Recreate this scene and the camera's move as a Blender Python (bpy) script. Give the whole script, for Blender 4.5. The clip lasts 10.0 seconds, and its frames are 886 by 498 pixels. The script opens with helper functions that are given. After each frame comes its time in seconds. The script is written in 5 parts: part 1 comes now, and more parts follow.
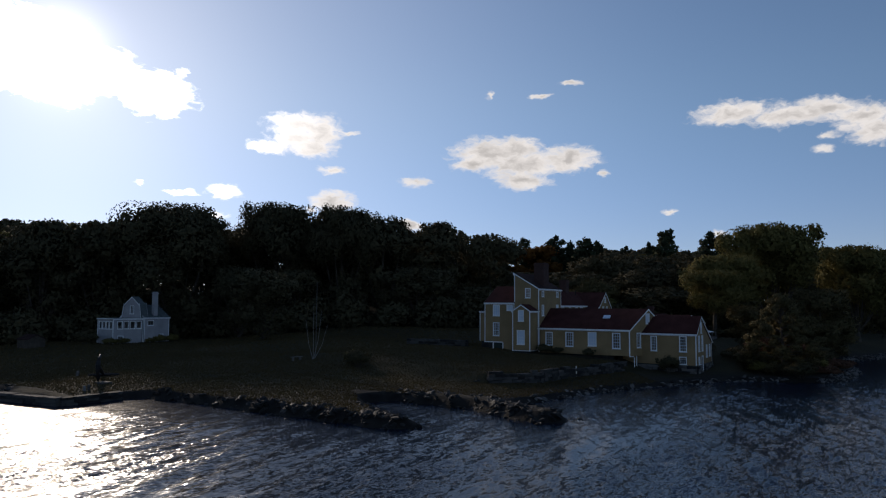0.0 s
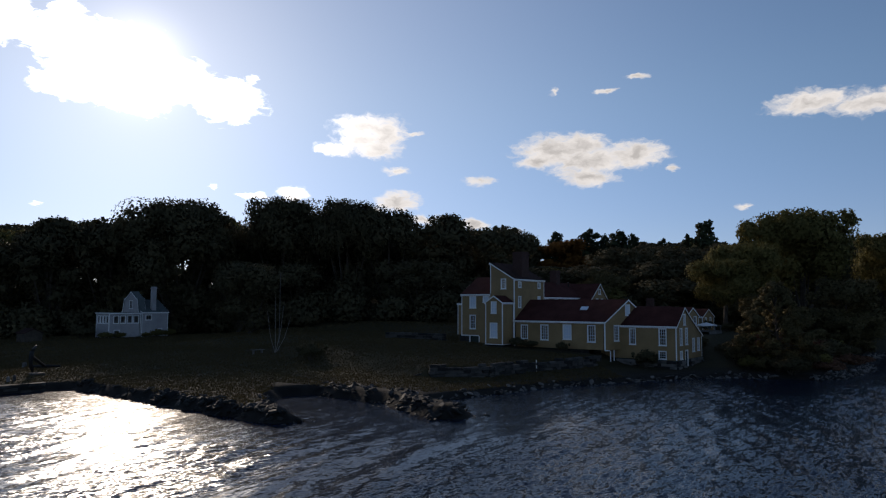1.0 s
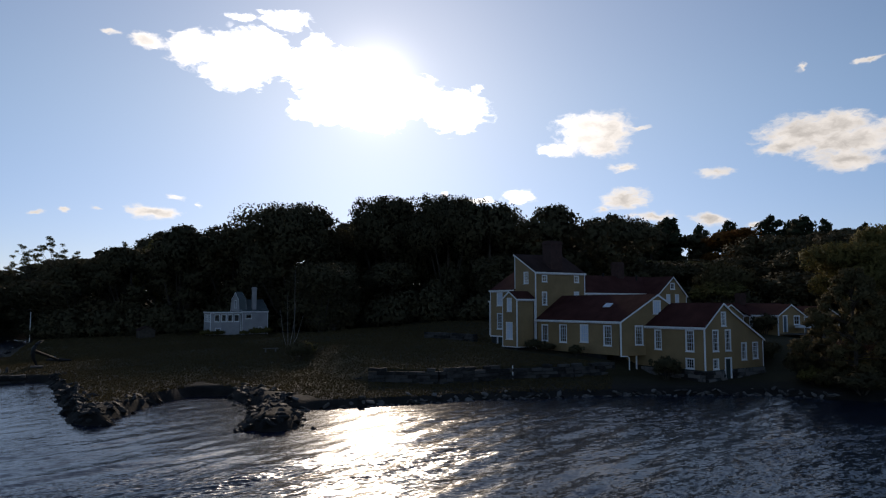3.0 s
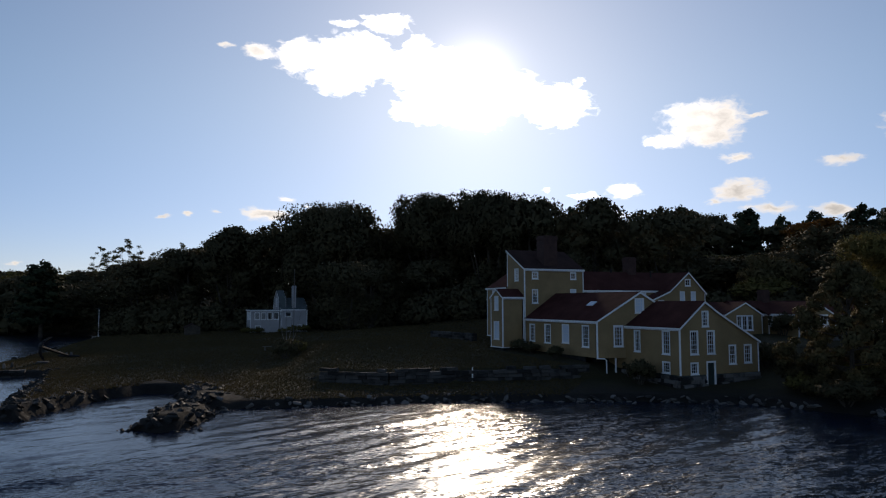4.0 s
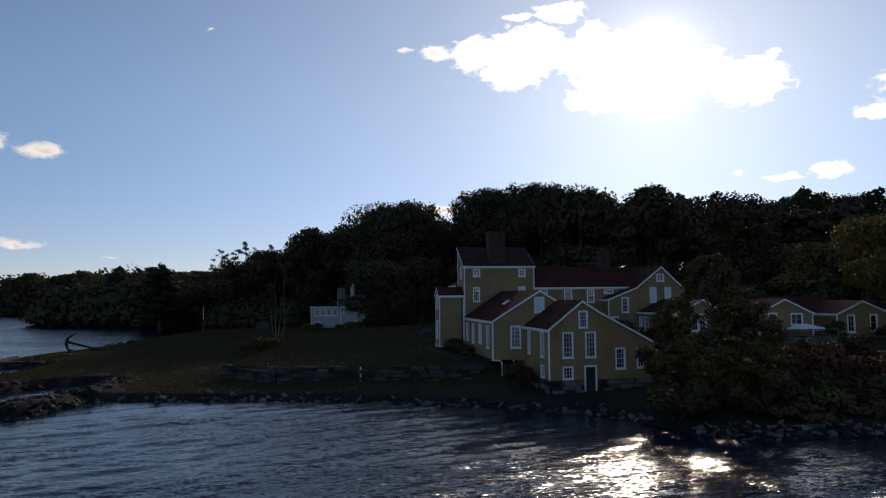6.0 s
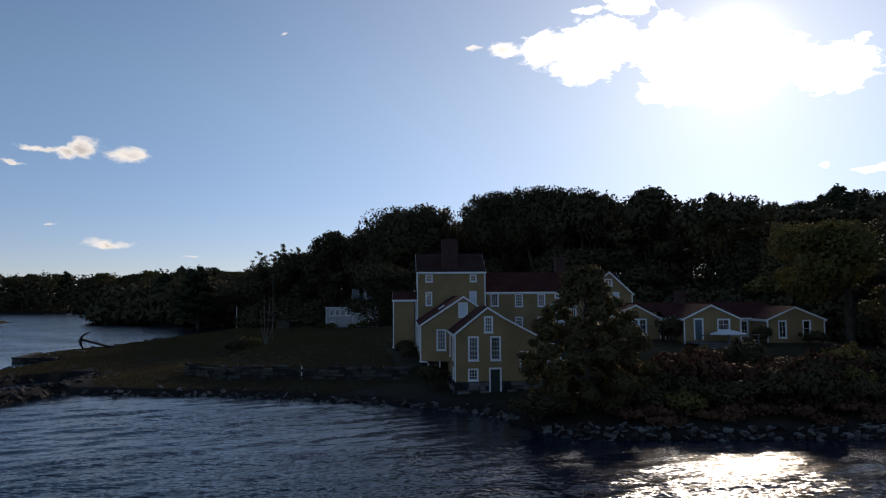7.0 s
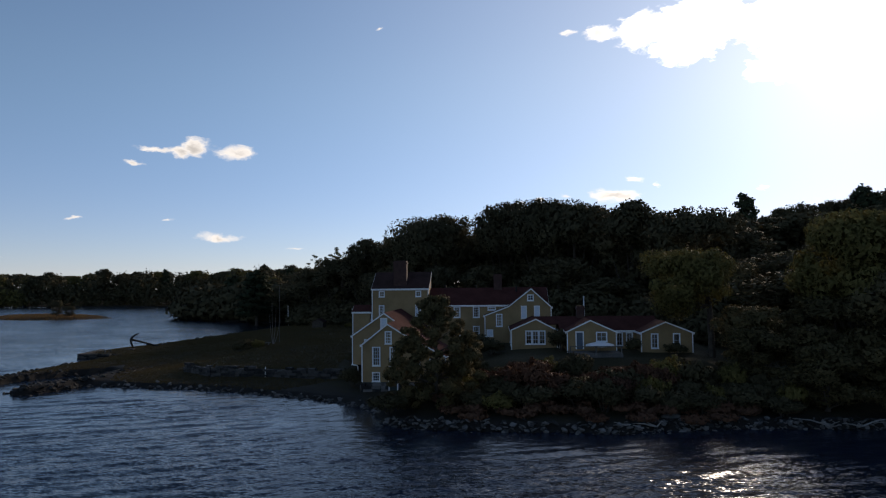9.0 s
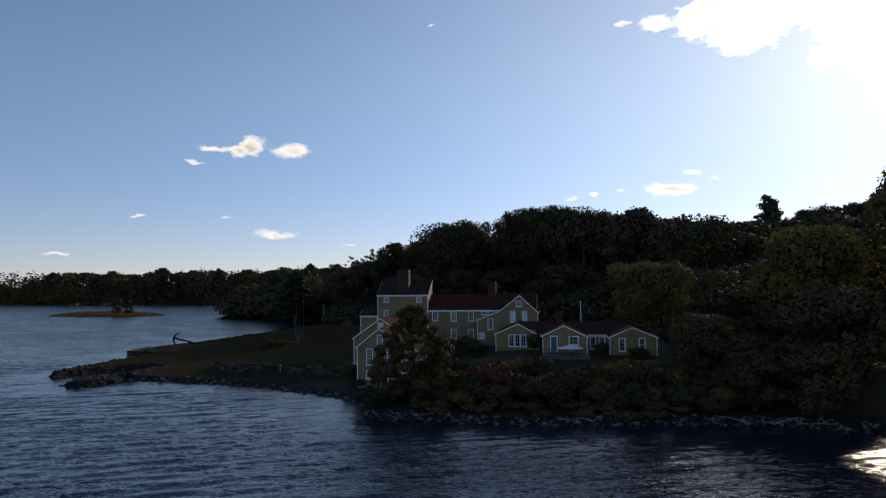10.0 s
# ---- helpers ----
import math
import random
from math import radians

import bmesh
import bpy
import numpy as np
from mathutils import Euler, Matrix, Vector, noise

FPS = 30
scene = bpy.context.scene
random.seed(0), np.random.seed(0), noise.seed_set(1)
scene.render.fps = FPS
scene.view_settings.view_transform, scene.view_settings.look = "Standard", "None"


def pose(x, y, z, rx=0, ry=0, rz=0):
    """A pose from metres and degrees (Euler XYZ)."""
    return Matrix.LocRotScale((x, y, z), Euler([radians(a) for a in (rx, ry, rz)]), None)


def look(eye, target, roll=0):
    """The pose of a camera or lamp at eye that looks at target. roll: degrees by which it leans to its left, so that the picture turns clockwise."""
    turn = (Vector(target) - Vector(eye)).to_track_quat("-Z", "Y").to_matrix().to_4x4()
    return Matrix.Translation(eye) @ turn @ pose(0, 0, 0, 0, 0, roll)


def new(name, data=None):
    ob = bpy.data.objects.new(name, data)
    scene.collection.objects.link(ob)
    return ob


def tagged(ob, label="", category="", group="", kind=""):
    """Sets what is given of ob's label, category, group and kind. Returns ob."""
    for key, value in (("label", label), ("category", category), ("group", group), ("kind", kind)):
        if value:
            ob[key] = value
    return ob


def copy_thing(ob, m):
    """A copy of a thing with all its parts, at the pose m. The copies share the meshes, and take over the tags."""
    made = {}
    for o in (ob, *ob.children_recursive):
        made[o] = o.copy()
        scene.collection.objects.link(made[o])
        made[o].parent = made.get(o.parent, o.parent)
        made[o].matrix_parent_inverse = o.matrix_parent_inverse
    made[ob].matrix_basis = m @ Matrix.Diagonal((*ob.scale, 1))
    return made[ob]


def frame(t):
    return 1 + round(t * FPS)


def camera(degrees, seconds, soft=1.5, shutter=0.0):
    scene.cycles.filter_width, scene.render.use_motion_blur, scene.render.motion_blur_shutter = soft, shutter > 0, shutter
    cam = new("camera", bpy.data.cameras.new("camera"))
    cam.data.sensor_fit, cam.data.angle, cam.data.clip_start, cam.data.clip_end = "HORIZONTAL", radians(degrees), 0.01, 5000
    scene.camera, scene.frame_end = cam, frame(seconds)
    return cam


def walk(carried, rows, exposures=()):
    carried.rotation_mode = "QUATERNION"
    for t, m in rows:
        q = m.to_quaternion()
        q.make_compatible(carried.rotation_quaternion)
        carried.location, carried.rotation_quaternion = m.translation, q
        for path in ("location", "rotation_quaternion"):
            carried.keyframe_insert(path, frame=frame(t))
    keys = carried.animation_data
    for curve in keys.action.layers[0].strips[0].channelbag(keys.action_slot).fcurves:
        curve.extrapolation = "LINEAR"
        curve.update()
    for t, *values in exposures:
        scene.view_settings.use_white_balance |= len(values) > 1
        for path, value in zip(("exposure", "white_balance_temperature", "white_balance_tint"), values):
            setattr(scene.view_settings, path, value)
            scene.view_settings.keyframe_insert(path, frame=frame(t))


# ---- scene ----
cam = camera(65.9, 10.0, soft=1.15)
PATH = [
    (0, (17.662, -78.396, 7.755), (16.579, -76.723, 7.922), 0.4),
    (0.5, (21.092, -73.834, 7.591), (19.937, -72.209, 7.748), 0.3),
    (1, (24.555, -68.891, 6.968), (23.318, -67.328, 7.131), 0.2),
    (1.5, (27.69, -63.655, 6.808), (26.342, -62.186, 6.969), 0.1),
    (2, (30.434, -58.181, 6.576), (28.967, -56.832, 6.742), 0.3),
    (2.5, (32.602, -52.658, 6.669), (31.028, -51.435, 6.833), 0.1),
    (3, (34.742, -47.019, 6.618), (33.065, -45.941, 6.783), 0.0),
    (3.2, (35.54, -44.907, 6.605), (33.828, -43.887, 6.771), -0.0),
    (4.3, (39.353, -32.578, 6.772), (37.493, -31.86, 6.927), 0.0),
    (4.5, (39.941, -30.378, 6.79), (38.053, -29.739, 6.945), 0.1),
    (5, (41.571, -24.96, 6.9), (39.635, -24.482, 7.051), -0.1),
    (5.2, (42.404, -22.733, 6.874), (40.46, -22.29, 7.025), -0.3),
    (5.5, (43.472, -19.441, 6.968), (41.518, -19.042, 7.114), -0.3),
    (5.7, (43.915, -17.433, 7.023), (41.955, -17.063, 7.166), -0.4),
    (6.8, (48.543, -5.956, 7.574), (46.554, -5.798, 7.71), -0.4),
    (7, (49.704, -3.743, 7.685), (47.712, -3.625, 7.82), -0.4),
    (7.5, (52.257, 0.589, 8.354), (50.262, 0.643, 8.478), -0.5),
    (8, (55.35, 4.439, 8.834), (53.354, 4.435, 8.954), -0.5),
    (8.5, (59.06, 8.706, 9.475), (57.065, 8.624, 9.59), -0.5),
    (9, (62.827, 12.725, 10.238), (60.837, 12.564, 10.346), -0.6),
    (9.5, (66.71, 16.546, 10.911), (64.728, 16.306, 11.015), -0.7),
    (10, (70.384, 20.482, 11.594), (68.412, 20.169, 11.691), -0.6),
]
walk(cam, [(t, look(eye, target, roll)) for t, eye, target, roll in PATH],
     exposures=((0.0, 0.06, 7100, 16), (4.5, 0.13, 7450, 16), (7.5, 0.24, 7450, 16), (10.0, 0.38, 7500, 16)))

# ---- light ----
SUN_AZ, SUN_EL = radians(-63.0), radians(18.2)
SUN_DIR = Vector((math.sin(SUN_AZ) * math.cos(SUN_EL), math.cos(SUN_AZ) * math.cos(SUN_EL), math.sin(SUN_EL)))
sun = new("sun", bpy.data.lights.new("sun", "SUN"))
sun.data.energy, sun.data.angle, sun.data.color = 1.5, radians(3.5), (1.0, 0.91, 0.78)
sun.matrix_world = look(SUN_DIR * 200, (0, 0, 0))

# clouds: azimuth, elevation, half width, half height, all in degrees
CLOUD_AT_SUN = [
    (-81.4, 20.0, 1.40, 0.61), (-77.8, 19.8, 2.36, 1.42), (-73.5, 20.0, 3.57, 1.9), (-74.4, 18.4, 2.86, 1.27), (-74.2, 22.5, 1.80, 0.45),
    (-70.8, 22.7, 2.00, 0.66), (-68.1, 20.8, 1.33, 1.24), (-68.1, 19.1, 2.62, 1.71), (-64.8, 17.9, 4.49, 2.79), (-67.7, 16.1, 2.62, 1.19),
    (-62.9, 16.0, 3.53, 1.63), (-59.6, 17.2, 1.85, 1.77), (-56.2, 16.1, 2.72, 1.74), (-54.3, 18.0, 0.63, 0.38), (-84.1, 20.1, 0.74, 0.30)]
CLOUDS_NORTHWEST = [
    (-45.0, 14.8, 3.06, 0.87), (-43.3, 14.2, 1.79, 1.39), (-43.9, 13.0, 2.01, 0.94), (-47.5, 12.9, 1.89, 0.57), (-40.9, 14.3, 1.08, 0.26),
    (-42.6, 11.1, 1.73, 0.42), (-50.9, 9.0, 1.39, 0.69), (-54.1, 8.8, 1.78, 0.40), (-57.0, 9.3, 0.73, 0.27), (-42.2, 8.6, 1.9, 1.0),
    (-40.0, 7.1, 2.7, 0.5), (-43.8, 7.9, 0.9, 0.5), (-52.0, 7.0, 1.75, 0.45), (-36.0, 6.8, 1.43, 0.57), (-32.4, 6.2, 1.05, 0.33), (-45.3, 13.8, 2.3, 0.95)]
CLOUDS_NORTH = [
    (-29.0, 12.7, 3.55, 1.47), (-26.9, 13.0, 2.61, 1.19), (-22.8, 12.1, 3.12, 1.22), (-26.1, 10.5, 2.37, 0.85), (-30.4, 11.8, 2.24, 0.61),
    (-19.5, 10.9, 0.72, 0.27), (-35.3, 10.4, 1.76, 0.50), (-22.4, 18.2, 1.24, 0.31), (-24.7, 17.2, 1.45, 0.33), (-28.9, 17.4, 0.62, 0.4),
    (-14.5, 7.5, 0.97, 0.35), (-10.8, 5.8, 0.85, 0.42), (-9.5, 14.9, 2.95, 0.98), (-5.9, 14.4, 3.23, 0.86), (-3.3, 14.6, 2.73, 0.91),
    (-1.1, 13.8, 2.26, 1.10), (-0.1, 12.6, 1.86, 1.01), (-3.1, 12.6, 0.97, 0.38), (-3.6, 11.6, 1.17, 0.46), (-26.0, 11.8, 4.0, 1.2)]
CLOUDS_WEST = [
    (-79.1, 8.5, 0.96, 0.45), (-80.4, 7.2, 1.9, 0.55), (-77.2, 7.9, 0.5, 0.3), (-84.4, 7.3, 0.7, 0.25), (-86.4, 7.0, 0.54, 0.27),
    (-88.3, 6.8, 0.9, 0.26), (-98.1, 2.9, 0.64, 0.28), (-99.9, 20.9, 0.65, 0.20), (-69.2, 7.2, 0.95, 0.24), (-106.7, 3.2, 1.2, 0.2)]
CLOUDS_SOUTHWEST = [
    (-114.4, 11.0, 1.06, 0.74), (-111.6, 10.7, 1.36, 0.62), (-115.6, 10.7, 0.88, 0.52), (-117.6, 10.8, 1.81, 0.32), (-119.2, 9.7, 1.10, 0.3),
    (-112.8, 4.0, 2.33, 0.36), (-116.7, 5.3, 0.87, 0.25), (-123.1, 5.3, 1.13, 0.22), (-128.5, 2.3, 1.68, 0.22)]


def make_world():
    w = bpy.data.worlds.new("sky")
    scene.world = w
    w.use_nodes = True
    nt = w.node_tree
    nt.nodes.clear()
    N, L = nt.nodes.new, nt.links.new

    def val(v, sock):
        if isinstance(v, (int, float)):
            sock.default_value = v
        else:
            L(v, sock)

    def m(op, a, b=0.0, c=0.0, clamp=False):
        n = N("ShaderNodeMath")
        n.operation, n.use_clamp = op, clamp
        for i, v in enumerate((a, b, c)):
            val(v, n.inputs[i])
        return n.outputs[0]

    def vm(op, a, b):
        n = N("ShaderNodeVectorMath")
        n.operation = op
        L(a, n.inputs[0])
        if isinstance(b, tuple):
            n.inputs[1].default_value = b
        elif b is not None:
            L(b, n.inputs[1])
        return n

    def ramp(v, lo, hi, a=0.0, b=1.0):
        n = N("ShaderNodeMapRange")
        n.interpolation_type = "SMOOTHSTEP"
        L(v, n.inputs[0])
        for i, x in enumerate((lo, hi, a, b)):
            n.inputs[i + 1].default_value = x
        return n.outputs[0]

    sky = N("ShaderNodeTexSky")
    sky.sky_type, sky.sun_disc = "NISHITA", False
    sky.sun_elevation, sky.sun_rotation = SUN_EL, SUN_AZ % (2 * math.pi)
    sky.altitude, sky.air_density, sky.dust_density, sky.ozone_density = 0, SKY_AIR, SKY_DUST, SKY_OZONE
    tc = N("ShaderNodeTexCoord")
    way = vm("NORMALIZE", tc.outputs["Generated"], None).outputs[0]
    sp = N("ShaderNodeSeparateXYZ")
    L(way, sp.inputs[0])
    az = m("MULTIPLY", m("ARCTAN2", sp.outputs[0], sp.outputs[1]), 57.29578)
    el = m("MULTIPLY", m("ARCSINE", sp.outputs[2]), 57.29578)
    flat = N("ShaderNodeCombineXYZ")
    L(az, flat.inputs[0]), L(el, flat.inputs[1])

    def noise_at(scale, detail, rough):
        n = N("ShaderNodeTexNoise")
        n.inputs["Scale"].default_value, n.inputs["Detail"].default_value, n.inputs["Roughness"].default_value = scale, detail, rough
        L(vm("MULTIPLY", flat.outputs[0], (0.75, 1.35, 1.0)).outputs[0], n.inputs["Vector"])
        return n.outputs["Fac"]

    # the lobes' outlines are pushed about by turbulence at three scales
    straight = flat
    for scale, push in ((0.30, (1.5, 0.7, 0)), (0.9, (1.3, 0.7, 0)), (2.6, (0.45, 0.3, 0))):
        n = N("ShaderNodeTexNoise")
        n.inputs["Scale"].default_value, n.inputs["Detail"].default_value = scale, 3
        L(vm("MULTIPLY", straight.outputs[0], (0.75, 1.35, 1.0)).outputs[0], n.inputs["Vector"])
        flat = vm("ADD", flat.outputs[0], None)
        L(vm("MULTIPLY", vm("SUBTRACT", n.outputs["Color"], (0.5, 0.5, 0.5)).outputs[0], push).outputs[0], flat.inputs[1])
    # soft ragged bodies: one falling-off ellipse a lobe, the highest wins
    body = None
    for a, e, hw, hh in CLOUD_AT_SUN + CLOUDS_NORTHWEST + CLOUDS_NORTH + CLOUDS_WEST + CLOUDS_SOUTHWEST:
        d = vm("LENGTH", vm("MULTIPLY", vm("SUBTRACT", flat.outputs[0], (a, e, 0)).outputs[0], (1 / hw, 1 / hh, 0)).outputs[0], None)
        one = m("SUBTRACT", 1.42 if hh > 0.5 else (1.15 if hh > 0.25 else 0.9), d.outputs["Value"])
        body = one if body is None else m("SMOOTH_MAX", body, one, 0.25)
    ragged = m("ADD", m("MULTIPLY", m("SUBTRACT", noise_at(0.42, 7, 0.55), 0.5), 0.7), m("ADD", m("MULTIPLY", m("SUBTRACT", noise_at(1.4, 6, 0.55), 0.5), 1.2), m("MULTIPLY", m("SUBTRACT", noise_at(4.5, 4, 0.5), 0.5), 0.22)))
    dens = m("ADD", body, ragged)
    cover = ramp(dens, 0.26, 1.0)
    thick = ramp(m("ADD", dens, m("MULTIPLY", m("SUBTRACT", noise_at(0.8, 4, 0.5), 0.5), 1.2)), 0.6, 1.7)
    near_sun = vm("DOT_PRODUCT", way, tuple(SUN_DIR)).outputs["Value"]
    glow = m("POWER", m("MAXIMUM", near_sun, 0.0), 60.0)
    core = m("POWER", m("MAXIMUM", near_sun, 0.0), 900.0)
    # a cloud's light: white where thin, greyer where thick, far brighter towards the sun
    bright = m("ADD", m("MULTIPLY", m("SUBTRACT", 1.0, m("MULTIPLY", thick, 0.42)), CLOUD_LIGHT), m("MULTIPLY", glow, CLOUD_GLOW))
    tint = N("ShaderNodeVectorMath")
    tint.operation = "SCALE"
    tint.inputs[0].default_value = (0.95, 0.98, 1.0)
    L(bright, tint.inputs["Scale"])
    mixn = N("ShaderNodeMix")
    mixn.data_type = "RGBA"
    L(cover, mixn.inputs["Factor"])
    # thin haze round the sun
    haze = N("ShaderNodeVectorMath")
    haze.operation = "SCALE"
    haze.inputs[0].default_value = (1.0, 0.98, 0.95)
    veil = m("MULTIPLY", m("POWER", m("MAXIMUM", near_sun, 0.0), 7.0), HAZE_VEIL)
    L(m("ADD", veil, m("ADD", m("MULTIPLY", core, HAZE_CORE), m("MULTIPLY", glow, HAZE_WIDE))), haze.inputs["Scale"])
    # pale moist air low over the horizon
    low = N("ShaderNodeVectorMath")
    low.operation = "SCALE"
    low.inputs[0].default_value = (0.66, 0.73, 1.0)
    L(m("MULTIPLY", m("POWER", m("SUBTRACT", 1.0, m("ABSOLUTE", sp.outputs[2])), 14.0), HAZE_LOW), low.inputs["Scale"])
    # the air near the horizon takes the yellow out of the low sky
    cool = N("ShaderNodeMix")
    cool.data_type = "RGBA"
    cool.inputs["A"].default_value, cool.inputs["B"].default_value = (0.56, 0.66, 0.98, 1), (0.91, 0.99, 1.05, 1)
    L(ramp(sp.outputs[2], 0.0, 0.32), cool.inputs["Factor"])
    clean = vm("MULTIPLY", sky.outputs[0], cool.outputs["Result"])
    skyh = vm("ADD", vm("ADD", clean.outputs[0], haze.outputs[0]).outputs[0], low.outputs[0])
    L(skyh.outputs[0], mixn.inputs["A"])
    L(tint.outputs[0], mixn.inputs["B"])
    bg = N("ShaderNodeBackground")
    bg.inputs["Strength"].default_value = SKY_STRENGTH
    L(mixn.outputs["Result"], bg.inputs["Color"])
    out = N("ShaderNodeOutputWorld")
    L(bg.outputs[0], out.inputs[0])


SKY_STRENGTH, SKY_AIR, SKY_DUST, SKY_OZONE = 0.090, 0.95, 0.1, 3.0
CLOUD_LIGHT, CLOUD_GLOW, HAZE_CORE, HAZE_WIDE, HAZE_VEIL, HAZE_LOW = 9.0, 70.0, 8.0, 1.6, 2.0, 1.9
make_world()


# ---- materials ----
def shader(name):
    mt = bpy.data.materials.new(name)
    mt.use_nodes = True
    nt = mt.node_tree
    b = nt.nodes["Principled BSDF"]
    return mt, nt, b


def plain(name, dark, light, rough=0.8, scale=1.5, fine=14.0, bump=0.2, depth=0.02, metal=0.0, boards=0.0, per_object=0.0, spec=0.3):
    """A surface with stains at a large and grain at a fine scale; boards: the height of lapped boards, in metres."""
    mt, nt, b = shader(name)
    N, L = nt.nodes.new, nt.links.new
    tc = N("ShaderNodeTexCoord")
    big, small = N("ShaderNodeTexNoise"), N("ShaderNodeTexNoise")
    for n, s, d in ((big, scale, 4), (small, fine, 6)):
        n.inputs["Scale"].default_value, n.inputs["Detail"].default_value = s, d
        L(tc.outputs["Object"], n.inputs["Vector"])
    add = N("ShaderNodeMath")
    add.operation = "MULTIPLY_ADD"
    L(big.outputs["Fac"], add.inputs[0])
    add.inputs[1].default_value = 0.65
    half = N("ShaderNodeMath")
    half.operation = "MULTIPLY"
    half.inputs[1].default_value = 0.35
    L(small.outputs["Fac"], half.inputs[0])
    L(half.outputs[0], add.inputs[2])
    fac = add.outputs[0]
    if per_object:
        info, rnd = N("ShaderNodeObjectInfo"), N("ShaderNodeMath")
        rnd.operation = "MULTIPLY_ADD"
        L(info.outputs["Random"], rnd.inputs[0])
        rnd.inputs[1].default_value = per_object
        sub = N("ShaderNodeMath")
        sub.operation = "SUBTRACT"
        L(fac, sub.inputs[0])
        sub.inputs[1].default_value = per_object / 2
        L(sub.outputs[0], rnd.inputs[2])
        fac = rnd.outputs[0]
    cr = N("ShaderNodeValToRGB")
    cr.color_ramp.elements[0].position, cr.color_ramp.elements[1].position = 0.32, 0.68
    cr.color_ramp.elements[0].color, cr.color_ramp.elements[1].color = (*dark, 1), (*light, 1)
    L(fac, cr.inputs[0])
    L(cr.outputs[0], b.inputs["Base Color"])
    height = small.outputs["Fac"]
    if boards:
        sp, saw = N("ShaderNodeSeparateXYZ"), N("ShaderNodeMath")
        L(tc.outputs["Object"], sp.inputs[0])
        div = N("ShaderNodeMath")
        div.operation = "DIVIDE"
        L(sp.outputs[2], div.inputs[0])
        div.inputs[1].default_value = -boards
        saw.operation = "FRACT"
        L(div.outputs[0], saw.inputs[0])
        mix = N("ShaderNodeMath")
        mix.operation = "MULTIPLY_ADD"
        L(small.outputs["Fac"], mix.inputs[0])
        mix.inputs[1].default_value = 0.2
        L(saw.outputs[0], mix.inputs[2])
        height = mix.outputs[0]
    bp = N("ShaderNodeBump")
    bp.inputs["Strength"].default_value, bp.inputs["Distance"].default_value = bump, depth
    L(height, bp.inputs["Height"])
    L(bp.outputs[0], b.inputs["Normal"])
    b.inputs["Roughness"].default_value, b.inputs["Metallic"].default_value = rough, metal
    b.inputs["Specular IOR Level"].default_value = spec
    return mt


def leafy(name, dark, light, see=0.25):
    mt, nt, b = shader(name)
    N, L = nt.nodes.new, nt.links.new
    geo, info, cr = N("ShaderNodeNewGeometry"), N("ShaderNodeObjectInfo"), N("ShaderNodeValToRGB")
    mx = N("ShaderNodeMath")
    mx.operation = "MULTIPLY_ADD"
    L(geo.outputs["Random Per Island"], mx.inputs[0])
    mx.inputs[1].default_value = 0.6
    sc = N("ShaderNodeMath")
    sc.operation = "MULTIPLY"
    sc.inputs[1].default_value = 0.4
    L(info.outputs["Random"], sc.inputs[0])
    L(sc.outputs[0], mx.inputs[2])
    cr.color_ramp.elements[0].color, cr.color_ramp.elements[1].color = (*dark, 1), (*light, 1)
    L(mx.outputs[0], cr.inputs[0])
    L(cr.outputs[0], b.inputs["Base Color"])
    b.inputs["Roughness"].default_value, b.inputs["Specular IOR Level"].default_value = 0.75, 0.05
    tr, mix = N("ShaderNodeBsdfTranslucent"), N("ShaderNodeMixShader")
    L(cr.outputs[0], tr.inputs[0])
    mix.inputs[0].default_value = see
    L(b.outputs[0], mix.inputs[1]), L(tr.outputs[0], mix.inputs[2])
    L(mix.outputs[0], nt.nodes["Material Output"].inputs[0])
    return mt


